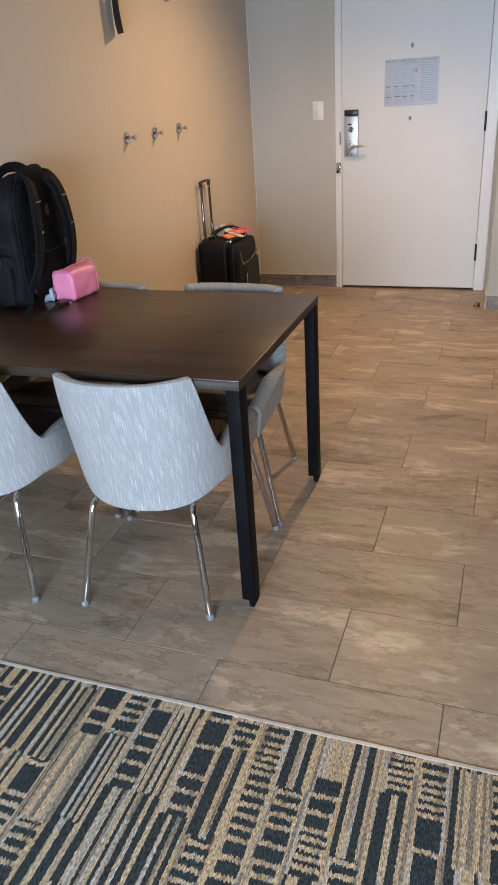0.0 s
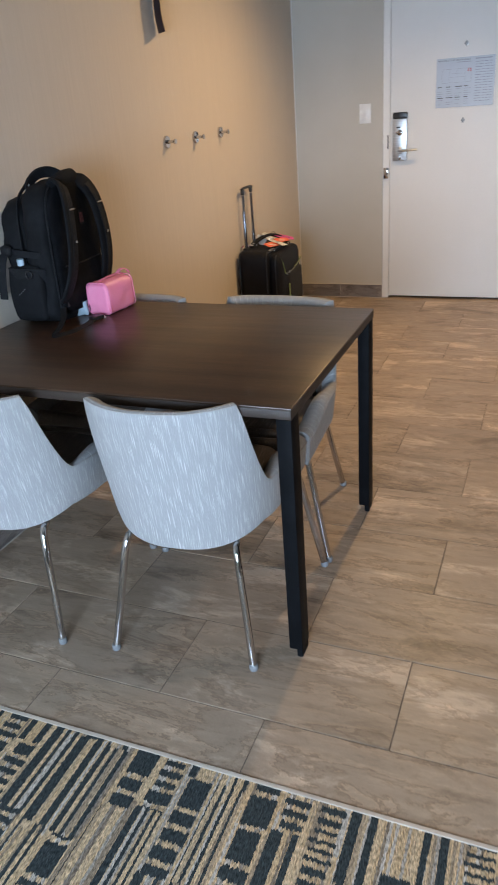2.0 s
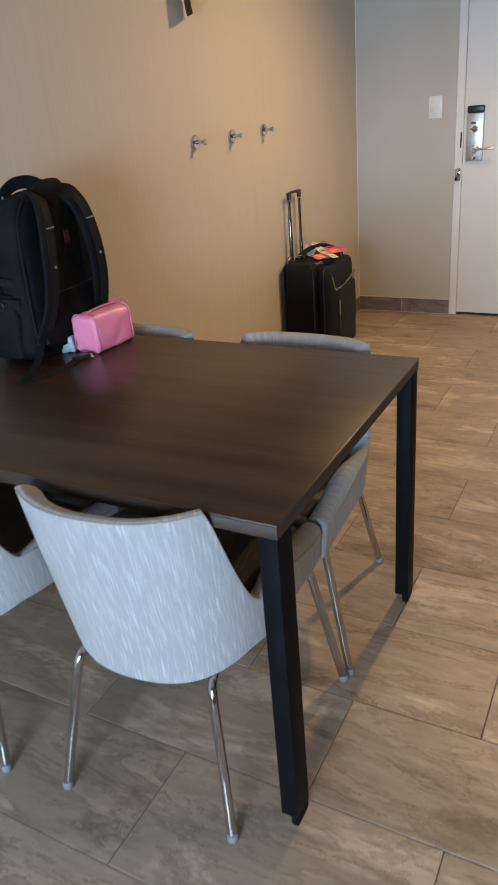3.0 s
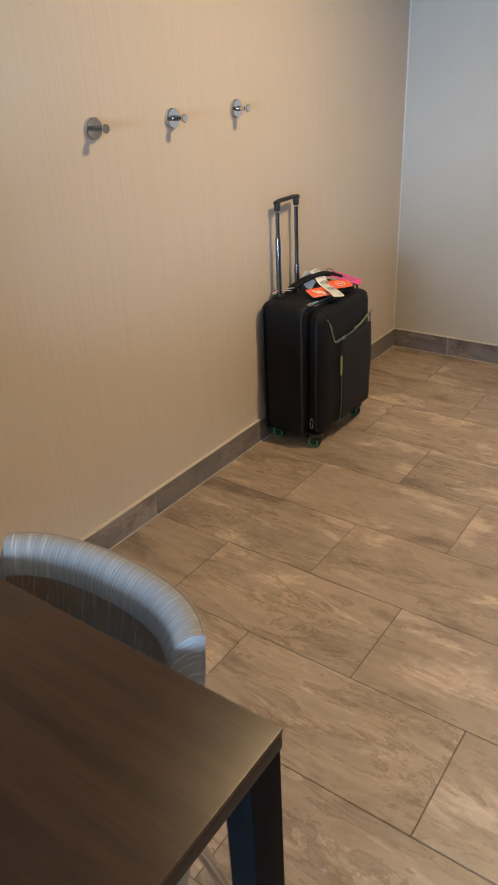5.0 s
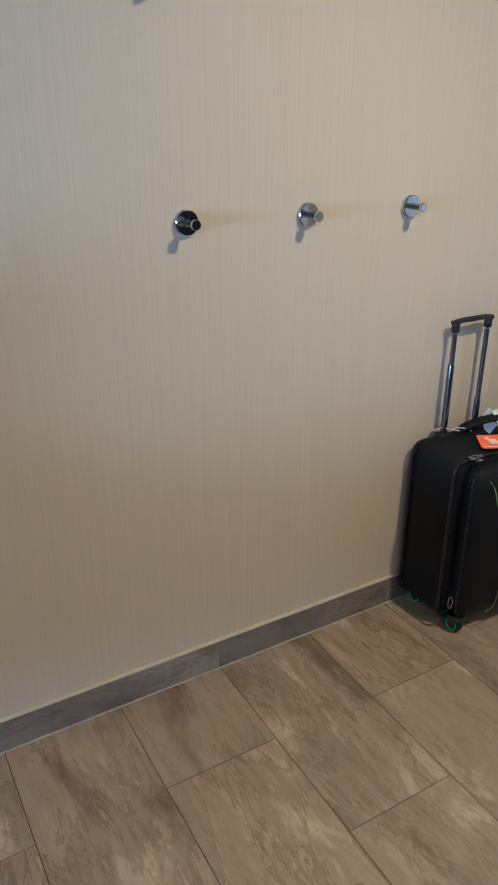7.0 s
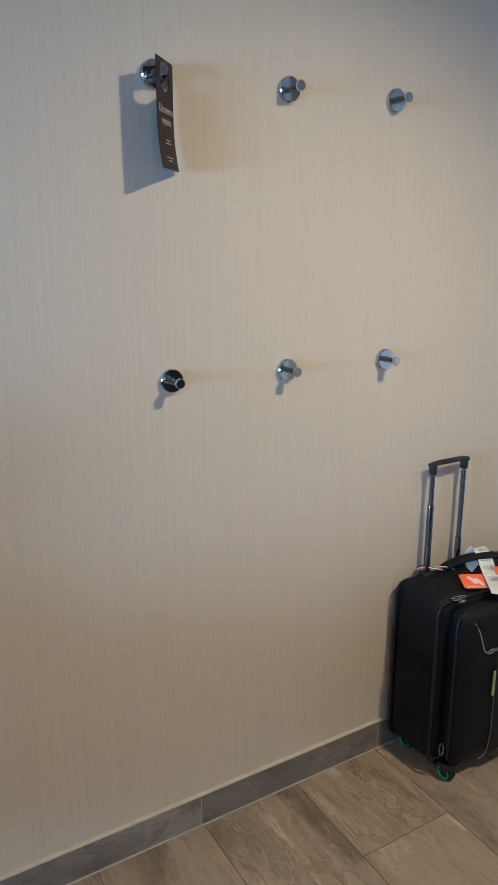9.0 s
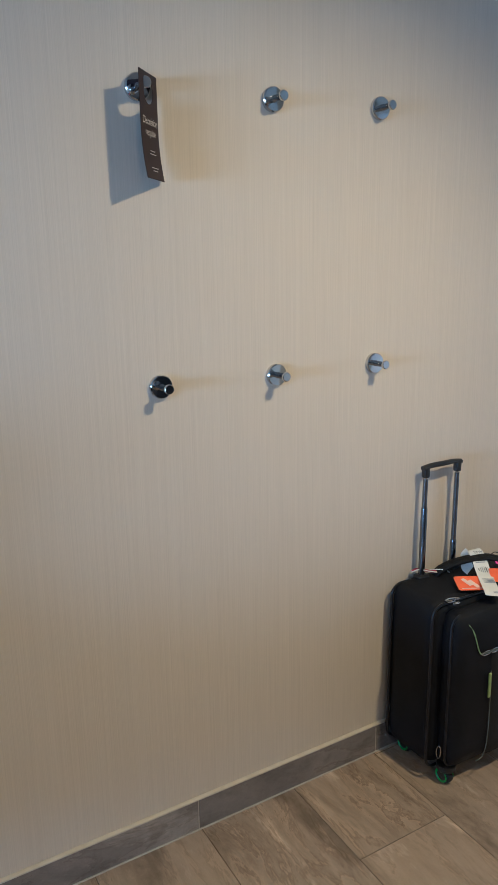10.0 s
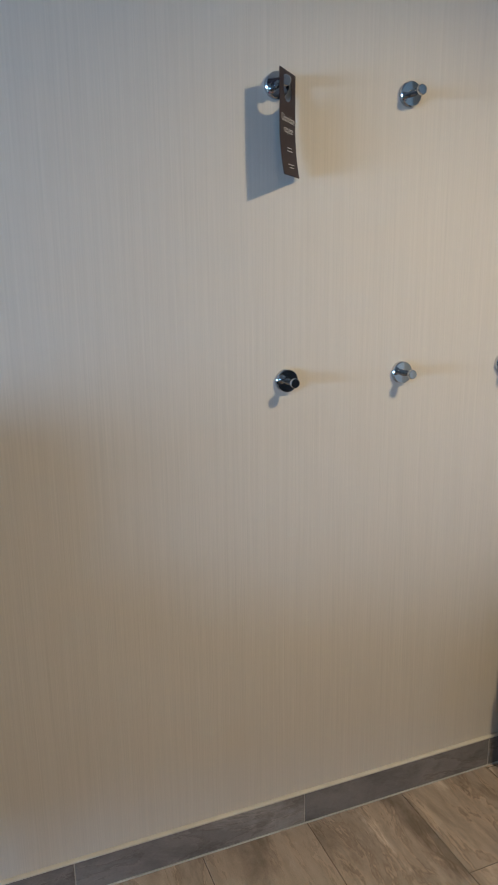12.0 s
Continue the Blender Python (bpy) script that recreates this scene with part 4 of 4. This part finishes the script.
# luggage tags
tag = thing("baggage_tag", (-2.090, 7.826, 0.0), "white paper airline baggage tag looped round the suitcase handle", "luggage tag")
front_path = curve([(-0.062, 0.052, 0.6245), (-0.040, 0.052, 0.6330), (-0.012, 0.042, 0.620), (0.020, 0.026, 0.598), (0.060, -0.002, 0.5905), (0.105, -0.034, 0.5870), (0.132, -0.052, 0.580)], 8)
part("front_strip", sweep(front_path, strip(0.046, 0.0006)), M_TAG, tag, "white printed strip")
part("back_strip", sweep(curve([(-0.062, 0.052, 0.6240), (-0.066, 0.042, 0.612), (-0.050, 0.030, 0.592), (-0.020, 0.014, 0.580)], 8), strip(0.046, 0.0006)), M_TAG, tag)


def on_strip(i, across, lift=0.0012):
    """The frame of the strip at step i of its path: x along it, y across it."""
    a, b = front_path[max(i - 1, 0)], front_path[min(i + 1, len(front_path) - 1)]
    d = (b - a).normalized()
    side = d.cross(Vector((0, 0, 1))).normalized()
    up = side.cross(d).normalized()
    m = Matrix((d, -side, up)).transposed().to_4x4()
    return Matrix.Translation(front_path[i] - side * across + up * lift) @ m


def tag_bar(i, across, length, width, mat):
    b = part("printed_bar", box(-length / 2, length / 2, -width / 2, width / 2, -0.0003, 0.0003), mat, tag)
    b.matrix_local = on_strip(i, across)


lettering("DFW", 0.0125, M_INK, tag, on_strip(11, 0.006) @ pose(0, 0, 0.0006, 0, 0, 90), "code")
lettering("AA 2862", 0.0120, M_INK, tag, on_strip(16, 0.000) @ pose(0, 0, 0.0006, 0, 0, 90), "flight_number")
tag_bar(19, 0.0, 0.003, 0.030, M_FAINT)
for k in range(7):
    tag_bar(24, -0.017 + 0.0056 * k, 0.024, 0.0026 if k % 2 else 0.0013, M_INK if k % 3 else M_FAINT)
for k in range(4):
    tag_bar(32 + k, 0.0, 0.0026, 0.040, M_FAINT)
tag_bar(44, 0.010, 0.004, 0.014, M_FAINT)


def flat_tag(name, x, y, z, l, w, rz, mat, label, rx=0.0, ry=0.0):
    t = thing(name, (-2.090 + x, 7.826 + y, z), label, "luggage tag", rz=rz, rx=rx, ry=ry)
    bm = box(-l / 2, l / 2, -w / 2, w / 2, -0.0006, 0.0006)
    corners = [e for e in bm.edges if abs(e.verts[0].co.z - e.verts[1].co.z) > 0.0005]
    bmesh.ops.bevel(bm, geom=corners, offset=0.004, segments=3, affect="EDGES")
    part("card", bm, mat, t)
    return t


M_PALE_ORANGE = material("pale_orange_print", (0.85, 0.62, 0.54), 0.4, scale=(30, 30, 30))
t = flat_tag("orange_tag", 0.046, -0.052, 0.5850, 0.085, 0.064, 62, M_ORANGE, "bright orange luggage tag lying on the black suitcase", rx=13.0)
for dx, dy in ((-0.010, 0.004), (0.008, -0.004)):
    b = part("printed_mark", box(-0.018, 0.018, -0.006, 0.006, 0.0, 0.0004), M_PALE_ORANGE, t)
    b.matrix_local = pose(dx, dy, 0.0010, 0, 0, -60)
part("printed_bar", box(-0.032, 0.032, -0.026, -0.023, 0.0006, 0.0012), M_PALE_ORANGE, t)
t = flat_tag("orange_tag", 0.072, 0.062, 0.5920, 0.085, 0.064, 56, M_ORANGE, "bright orange luggage tag with a round printed mark", rx=13.0)
ringm = sweep([(0.018 * math.cos(2 * math.pi * k / 24), 0.018 * math.sin(2 * math.pi * k / 24), 0.0012) for k in range(24)], strip(0.003, 0.0004), closed=True)
part("printed_ring", ringm, M_PALE_ORANGE, t)
part("printed_mark", box(-0.012, 0.012, -0.003, 0.003, 0.0008, 0.0014), M_PALE_ORANGE, t)
t = flat_tag("pink_tag", 0.066, 0.120, 0.600, 0.120, 0.056, 24, M_HOTPINK, "bright pink luggage tag hanging from the suitcase handle", rx=8.0, ry=16.0)
for k in range(3):
    part("printed_bar", box(-0.030, 0.050 - 0.012 * k, 0.012 - 0.014 * k, 0.016 - 0.014 * k, 0.0006, 0.0012), M_INK, t)
part("eyelet", sweep([(-0.048 + 0.005 * math.cos(2 * math.pi * k / 16), 0.010 + 0.005 * math.sin(2 * math.pi * k / 16), 0.001) for k in range(16)], circle(0.0014, 6), closed=True), M_PLASTIC, t)
part("string", sweep(curve([(-0.048, 0.010, 0.001), (-0.060, 0.012, 0.010), (-0.075, 0.006, 0.012), (-0.082, 0.0, 0.004)], 6), circle(0.0014, 6)), M_PLASTIC, t)
rib = thing("ribbon_tie", (-2.183, 7.722, 0.576), "red and white ribbon tied at the handle base", "ribbon")
M_RIBBON = material("red_ribbon", (0.30, 0.03, 0.06), 0.5, scale=(50, 50, 50))
part("band", sweep(curve([(-0.018, -0.030, 0.006), (-0.008, -0.014, 0.014), (0.014, 0.004, 0.012), (0.022, 0.030, 0.006), (0.026, 0.050, 0.004)], 6), strip(0.012, 0.0015)), M_RIBBON, rib)
part("edge", sweep(curve([(-0.012, -0.036, 0.007), (0.0, -0.016, 0.0155), (0.020, 0.002, 0.0135), (0.030, 0.028, 0.0075)], 6), strip(0.004, 0.0015)), M_TAG, rib, "white edge")


# ---- backpack on the table ----
pack = thing("backpack", (-2.088, 5.770, TZ), "large black nylon backpack standing on the table by the wall", "backpack", rz=2.0)


def sack(x0, x1, hw, z0, z1, rt, seed, wob=0.006, squeeze=0.0, n=48, rows=26):
    """A stuffed bag standing up: plan a rounded rectangle, shoulders rounded by rt, cloth slightly uneven."""
    bm = bmesh.new()
    rings = []
    cx, hx = (x0 + x1) / 2, (x1 - x0) / 2
    for j in range(rows + 1):
        v = j / rows
        z = z0 + (z1 - z0) * v
        top = max(0.0, (z - (z1 - rt)) / rt)
        bot = max(0.0, ((z0 + 0.035) - z) / 0.035)
        f = math.sqrt(max(0.0, 1 - top ** 2)) * (1 - 0.30 * bot ** 2)
        fy = (0.30 + 0.70 * f) * (1 - squeeze * v)
        fx = (0.25 + 0.75 * f)
        ring = []
        for k in range(n):
            a = 2 * math.pi * k / n
            ca, sa = math.cos(a), math.sin(a)
            p = Vector((cx + hx * fx * math.copysign(abs(ca) ** 0.5, ca), hw * fy * math.copysign(abs(sa) ** 0.5, sa), z))
            d = wob * (noise.noise(p * 14 + Vector((seed, 0, 0))) + 0.5 * noise.noise(p * 34 + Vector((0, seed, 0))))
            p += Vector((ca, sa, 0)) * d
            ring.append(bm.verts.new(p))
        rings.append(ring)
    for a, b in zip(rings, rings[1:]):
        for k in range(n):
            bm.faces.new((a[k], a[(k + 1) % n], b[(k + 1) % n], b[k]))
    bm.faces.new(rings[0][::-1])
    bm.faces.new(rings[-1])
    return bm


part("main_compartment", sack(-0.030, 0.085, 0.154, 0.0, 0.450, 0.085, 1.0, wob=0.010, squeeze=0.06), M_NYLON, pack, "black nylon main compartment", angle=80)
part("front_compartment", sack(-0.114, -0.010, 0.148, 0.004, 0.408, 0.080, 5.0, wob=0.011, squeeze=0.05), M_NYLON, pack, "bulging black front compartment", angle=80)
part("back_panel", sack(0.060, 0.105, 0.142, 0.030, 0.440, 0.085, 9.0, wob=0.007, squeeze=0.05), M_MESH, pack, "padded black mesh back panel", angle=80)
for s in (-1, 1):
    edge = curve([(0.080, s * 0.146, 0.03), (0.081, s * 0.146, 0.15), (0.081, s * 0.142, 0.30), (0.080, s * 0.132, 0.375), (0.078, s * 0.100, 0.425), (0.076, s * 0.05, 0.447)], 8)
    part("edge_piping", sweep(edge, circle(0.0035, 6), up=(1, 0, 0)), M_WEB, pack)
    front_edge = curve([(-0.028, s * 0.150, 0.02), (-0.026, s * 0.151, 0.15), (-0.026, s * 0.145, 0.30), (-0.026, s * 0.125, 0.395), (-0.024, s * 0.07, 0.440)], 8)
    part("zip_line", sweep(front_edge, strip(0.010, 0.004), up=(1, 0, 0)), M_WEB, pack, "black zip")


def pad(path, width, thick, n=14):
    """A padded strap: rounded flat section, its flat side turned away from the pack."""
    return sweep(path, [(a * width / 2, b * thick / 2) for a, b in ((math.copysign(abs(math.cos(2 * math.pi * k / n)) ** 0.6, math.cos(2 * math.pi * k / n)), math.copysign(abs(math.sin(2 * math.pi * k / n)) ** 0.8, math.sin(2 * math.pi * k / n))) for k in range(n))], up=(1, 0, 0.3))


for s in (-1, 1):
    path = curve([(0.075, s * 0.052, 0.440), (0.105, s * 0.062, 0.432), (0.128, s * 0.080, 0.385), (0.137, s * 0.096, 0.310), (0.137, s * 0.106, 0.230), (0.126, s * 0.114, 0.160), (0.104, s * 0.126, 0.100), (0.088, s * 0.134, 0.070)], 8)
    st = part("shoulder_strap", pad(path, 0.062, 0.015), M_NYLON, pack, "padded black shoulder strap", angle=80)
    part("strap_webbing", sweep([p + Vector((0.0095, 0, 0.002)) for p in path[10:50]], strip(0.024, 0.002), up=(1, 0, 0.3)), M_WEB, st)
    m = pose(0.147, s * 0.086, 0.362, 0, -20, 0)
    clip = part("keeper", box(-0.002, 0.002, -0.016, 0.016, -0.0025, 0.0025, 0.001, 1), M_CHROME, st, "small silver keeper")
    clip.matrix_local = m
    dot = part("keeper", box(-0.002, 0.002, -0.005, 0.005, -0.004, 0.004, 0.001, 1), M_CHROME, st, "small silver keeper")
    dot.matrix_local = pose(0.153, s * 0.101, 0.262)
    part("strap_anchor", sweep(curve([(0.094, s * 0.126, 0.078), (0.088, s * 0.134, 0.050), (0.080, s * 0.140, 0.030)], 6), strip(0.030, 0.003), up=(1, 0, 0.3)), M_WEB, pack)
    part("buckle", box(0.092, 0.100, s * 0.118 - 0.014, s * 0.118 + 0.014, 0.052, 0.076, 0.003, 2), M_PLASTIC, pack, "black plastic strap buckle")
part("yoke", sweep(curve([(0.070, -0.075, 0.425), (0.085, -0.035, 0.448), (0.085, 0.035, 0.450), (0.070, 0.075, 0.428)], 8), [(a * 1.6, b * 0.8) for a, b in circle(0.016, 10)], up=(1, 0, 0)), M_NYLON, pack)
part("lumbar_seam", sweep(curve([(0.104, -0.115, 0.185), (0.107, 0.0, 0.180), (0.104, 0.115, 0.185)], 8), circle(0.0028, 6)), M_WEB, pack)
part("grab_handle", sweep(curve([(-0.012, -0.066, 0.405), (-0.012, -0.068, 0.440), (0.004, -0.036, 0.468), (0.026, 0.004, 0.470), (0.045, 0.034, 0.450), (0.050, 0.044, 0.430)], 8), strip(0.036, 0.006), up=(1, 0, 0.2)), M_WEB, pack, "black webbing grab handle")
part("handle_trim", box(-0.015, -0.008, -0.0745, -0.0695, 0.415, 0.444, 0.001, 1), M_STEEL, pack, "pale reflective trim")
patch = part("patch", box(0.1075, 0.1090, 0.006, 0.034, 0.300, 0.345, 0.001, 1), M_NYLON, pack, "black patch with dark red stitching")
for k in range(3):
    part("patch_bar", box(0.1088, 0.1096, 0.009 + 0.008 * k, 0.013 + 0.008 * k, 0.306, 0.338, 0.0005, 1), M_RED, patch)
# side pocket and its straps
side = part("side_pocket", soft_box(-0.095, 0.030, -0.166, -0.128, 0.010, 0.195, 0.018, puff=0.012, rough=0.006, seed=3.0), M_NYLON, pack, "stretch side pocket", angle=80)
for k in range(4):
    part("reflective_dash", box(-0.052 + 0.008 * k, -0.048 + 0.008 * k, -0.1815, -0.1795, 0.104 + 0.006 * k, 0.1065 + 0.006 * k), M_INK, side)
part("compression_strap", sweep(curve([(-0.108, -0.120, 0.165), (-0.085, -0.158, 0.170), (-0.040, -0.176, 0.172), (0.020, -0.164, 0.168), (0.045, -0.150, 0.165)], 8), strip(0.040, 0.003), up=(0, -1, 0)), M_WEB, pack)
part("ring", sweep(ring_path(0.000, -0.178, 0.170, 0.012, 0.013, pose(0, 0, 0, 0, 0, 90)), circle(0.0022, 6), closed=True, up=(0.3, 0.2, 1)), M_PLASTIC, pack, "black plastic ring")
part("upper_strap", sweep(curve([(-0.105, -0.110, 0.245), (-0.080, -0.150, 0.243), (-0.030, -0.158, 0.236), (0.040, -0.150, 0.226)], 8), strip(0.022, 0.003), up=(0, -1, 0)), M_WEB, pack)
part("loose_strap", sweep(curve([(-0.080, -0.155, 0.248), (-0.088, -0.178, 0.225), (-0.092, -0.196, 0.170), (-0.096, -0.205, 0.095)], 8), strip(0.026, 0.003), up=(0, -1, 0)), M_WEB, pack, "loose black webbing end")
part("strap_knot", soft_box(-0.100, -0.062, -0.172, -0.146, 0.228, 0.262, 0.012, cuts=2, rough=0.004), M_WEB, pack)
bottle = thing("bottle", (-2.125, 5.624, TZ + 0.062), "small pale plastic bottle in the backpack's side pocket", "bottle")
part("neck", lathe([(0.016, 0.0), (0.016, 0.125), (0.012, 0.135)], 18), M_TAG, bottle)
part("cap", lathe([(0.0155, 0.133), (0.016, 0.137), (0.0155, 0.155), (0.0001, 0.157)], 18), M_BLUE, bottle, "pale blue cap")
part("tail_strap", sweep(curve([(0.085, -0.143, 0.055), (0.110, -0.190, 0.030), (0.128, -0.245, 0.016), (0.134, -0.285, 0.005), (0.150, -0.280, 0.003), (0.172, -0.225, 0.0025), (0.176, -0.160, 0.0025), (0.172, -0.105, 0.006)], 8), strip(0.020, 0.002), up=(0, -0.3, 1)), M_WEB, pack, "black webbing tail on the table")
b = part("tail_buckle", box(-0.024, 0.024, -0.013, 0.013, 0.0, 0.012, 0.003, 2), M_PLASTIC, pack, "black plastic side-release buckle")
b.matrix_local = pose(0.172, -0.088, 0.001, 0, 0, 70)

# ---- pink pouch ----
pouch = thing("wash_bag", (-1.926, 5.818, TZ), "glossy bright pink vinyl wash bag on the dark table", "wash bag", rz=-4.0)
bm = soft_box(-0.045, 0.045, -0.080, 0.080, 0.001, 0.108, 0.013, cuts=4, puff=0.006, rough=0.004, freq=26, seed=2.0)
for q in bm.verts:
    t = max(0.0, (q.co.z - 0.085) / 0.03)
    q.co.x *= 1 - 0.22 * t
    q.co.z += 0.006 * noise.noise(q.co * 45) * t
part("body", bm, M_PINK, pouch, angle=80)
M_PINK_TRIM = material("pink_trim", (0.86, 0.27, 0.43), 0.4, scale=(40, 40, 40))
for y in (-0.074, 0.074):
    loop = [(a, y, b) for a, b in rounded_rect(-0.0475, 0.0475, 0.002, 0.110, 0.016)]
    for k, p in enumerate(loop):
        t = max(0.0, (p[2] - 0.085) / 0.03)
        loop[k] = (p[0] * (1 - 0.22 * t), y, p[2])
    part("seam", sweep(loop, circle(0.0018, 6), closed=True, up=(0, 1, 0)), M_PINK_TRIM, pouch)
part("zip", sweep(curve([(0, -0.078, 0.110), (0.002, -0.03, 0.1165), (-0.001, 0.03, 0.1165), (0, 0.080, 0.112)], 8), strip(0.008, 0.003)), M_PINK_TRIM, pouch, "pink zip")
part("pull_tab", sweep(curve([(0.002, 0.050, 0.118), (0.006, 0.068, 0.128), (0.014, 0.088, 0.124), (0.018, 0.100, 0.108)], 8), strip(0.015, 0.002)), M_PINK_TRIM, pouch, "pink pull tab")
part("end_loop", sweep(curve([(-0.010, 0.088, 0.080), (0.0, 0.104, 0.086), (0.010, 0.108, 0.074), (0.012, 0.090, 0.062)], 8), strip(0.014, 0.002)), M_PINK_TRIM, pouch)
label_tag = thing("paper_packet", (-1.998, 5.735, TZ), "crumpled pale blue packet beside the pink wash bag", "packet", rz=25.0)
part("wrapper", soft_box(-0.020, 0.020, -0.012, 0.012, 0.0, 0.048, 0.006, rough=0.006, freq=40, seed=6.0), M_BLUE, label_tag, angle=80)
note = thing("paper_slip", (-1.905, 5.722, TZ), "small white paper slip under the pink wash bag", "paper")
part("slip", sweep(curve([(-0.020, 0.010, 0.0015), (-0.004, -0.006, 0.004), (0.010, -0.016, 0.0015)], 6), strip(0.020, 0.0008)), M_TAG, note)

# ---- floor, skirting and their tiles ----
floor = structure(finish("floor", box(WALL_X - 0.1, EAST_X + 0.1, CARPET_Y, DOOR_Y + 0.14, -0.08, -0.0014), M_GROUT), "brown travertine-look tiled floor in half bond")
structure(finish("carpet", box(WALL_X - 0.1, EAST_X + 0.1, SOUTH_Y - 0.1, CARPET_Y - 0.012, -0.08, 0.001), M_CARPET), "carpet with slate blocks and bars on sand")
structure(finish("trim", box(WALL_X, EAST_X, CARPET_Y - 0.012, CARPET_Y - 0.001, -0.05, 0.0025, 0.001, 1), M_CAULK), "pale metal trim between carpet and tiles")

ROW, LEN, GAP = 0.3010, 0.600, 0.0020
tile_meshes = {}


def tile_mesh(w, d, mat, h=0.0038, key="tile"):
    k = (key, round(w, 3), round(d, 3))
    if k not in tile_meshes:
        bm = box(-w / 2, w / 2, -d / 2, d / 2, -h, 0.0)
        top = [e for e in bm.edges if all(q.co.z > -h / 2 for q in e.verts)]
        bmesh.ops.bevel(bm, geom=top, offset=0.0012, segments=1, affect="EDGES")
        me = bpy.data.meshes.new(key)
        bm.to_mesh(me)
        bm.free()
        me.materials.append(mat)
        tile_meshes[k] = me
    return tile_meshes[k]


rng = random.Random(11)
row = 0
while True:
    y0 = 4.856 - ROW + ROW * row
    y1 = y0 + ROW
    if y0 > DOOR_Y + 0.03:
        break
    a, b = max(y0, CARPET_Y), min(y1, DOOR_Y + 0.05)
    mid_y = (a + b) / 2
    start = (-1.040 if row % 2 == 0 else -0.738) + 0.016 * (mid_y - 4.8) - 3 * LEN
    x = start
    while x < EAST_X:
        p, q = max(x, WALL_X), min(x + LEN, EAST_X)
        x += LEN
        if q - p < 0.02:
            continue
        t = new("tile", tile_mesh(q - p - GAP, b - a - GAP, M_TILE))
        t.matrix_world = pose((p + q) / 2, mid_y, rng.uniform(-0.0004, 0.0004))
        t.parent = floor
    row += 1


M_BEAD = material("sealant_bead", (0.60, 0.55, 0.46), 0.3, scale=(20, 20, 20))


def skirting(name, x, y, length, rz, joints, label):
    """A run of skirting tiles from (x, y) along local x, its face towards local -y."""
    s = structure(finish(name, box(0, length, -0.0105, 0, 0, SKIRT - 0.002), M_PALE_GROUT), label)
    s.matrix_world = pose(x, y, 0, 0, 0, rz)
    ends = [0.0] + joints + [length]
    for p, q in zip(ends, ends[1:]):
        bm = box(-(q - p - 0.003) / 2, (q - p - 0.003) / 2, -0.012, -0.001, 0.002, SKIRT, 0.0012, 1)
        t = finish("tile", bm, M_SKIRT, s, smooth=False)
        t.location = ((p + q) / 2, 0, 0)
    bead = finish("bead", box(0, length, -0.0135, 0, SKIRT, SKIRT + 0.0045, 0.0015, 2), M_BEAD, s)
    tagged(bead, "pale sealant bead along the top")
    foot = finish("bead", box(0, length, -0.0155, -0.004, -0.001, 0.0022, 0.0008, 1), M_PALE_GROUT, s)
    tagged(foot, "pale grout line along the floor")
    return s


north_end = DOOR_Y - 0.012
west_joints = [y - SOUTH_Y for y in (2.037, 2.652, 3.267, 3.882, 4.497, 5.112, 5.727, 6.342, 6.957, 7.574, 8.187)]
skirting("baseboard_west", WALL_X, SOUTH_Y, north_end - SOUTH_Y, 90, west_joints, "grey stone-look tile skirting with pale bead")
skirting("baseboard_north", WALL_X, DOOR_Y, OPEN_X0 - 0.005 - WALL_X, 0, [0.30], "grey stone-look tile skirting with pale bead")
skirting("baseboard_stub", -0.497, 8.36, 0.797, 0, [0.52], "grey stone-look tile skirting with pale bead")
skirting("baseboard_return", -0.497, DOOR_Y - 0.013, DOOR_Y - 0.013 - 8.36, -90, [], "grey stone-look tile skirting with pale bead").matrix_world = pose(-0.497, DOOR_Y - 0.013, 0, 0, 0, -90)
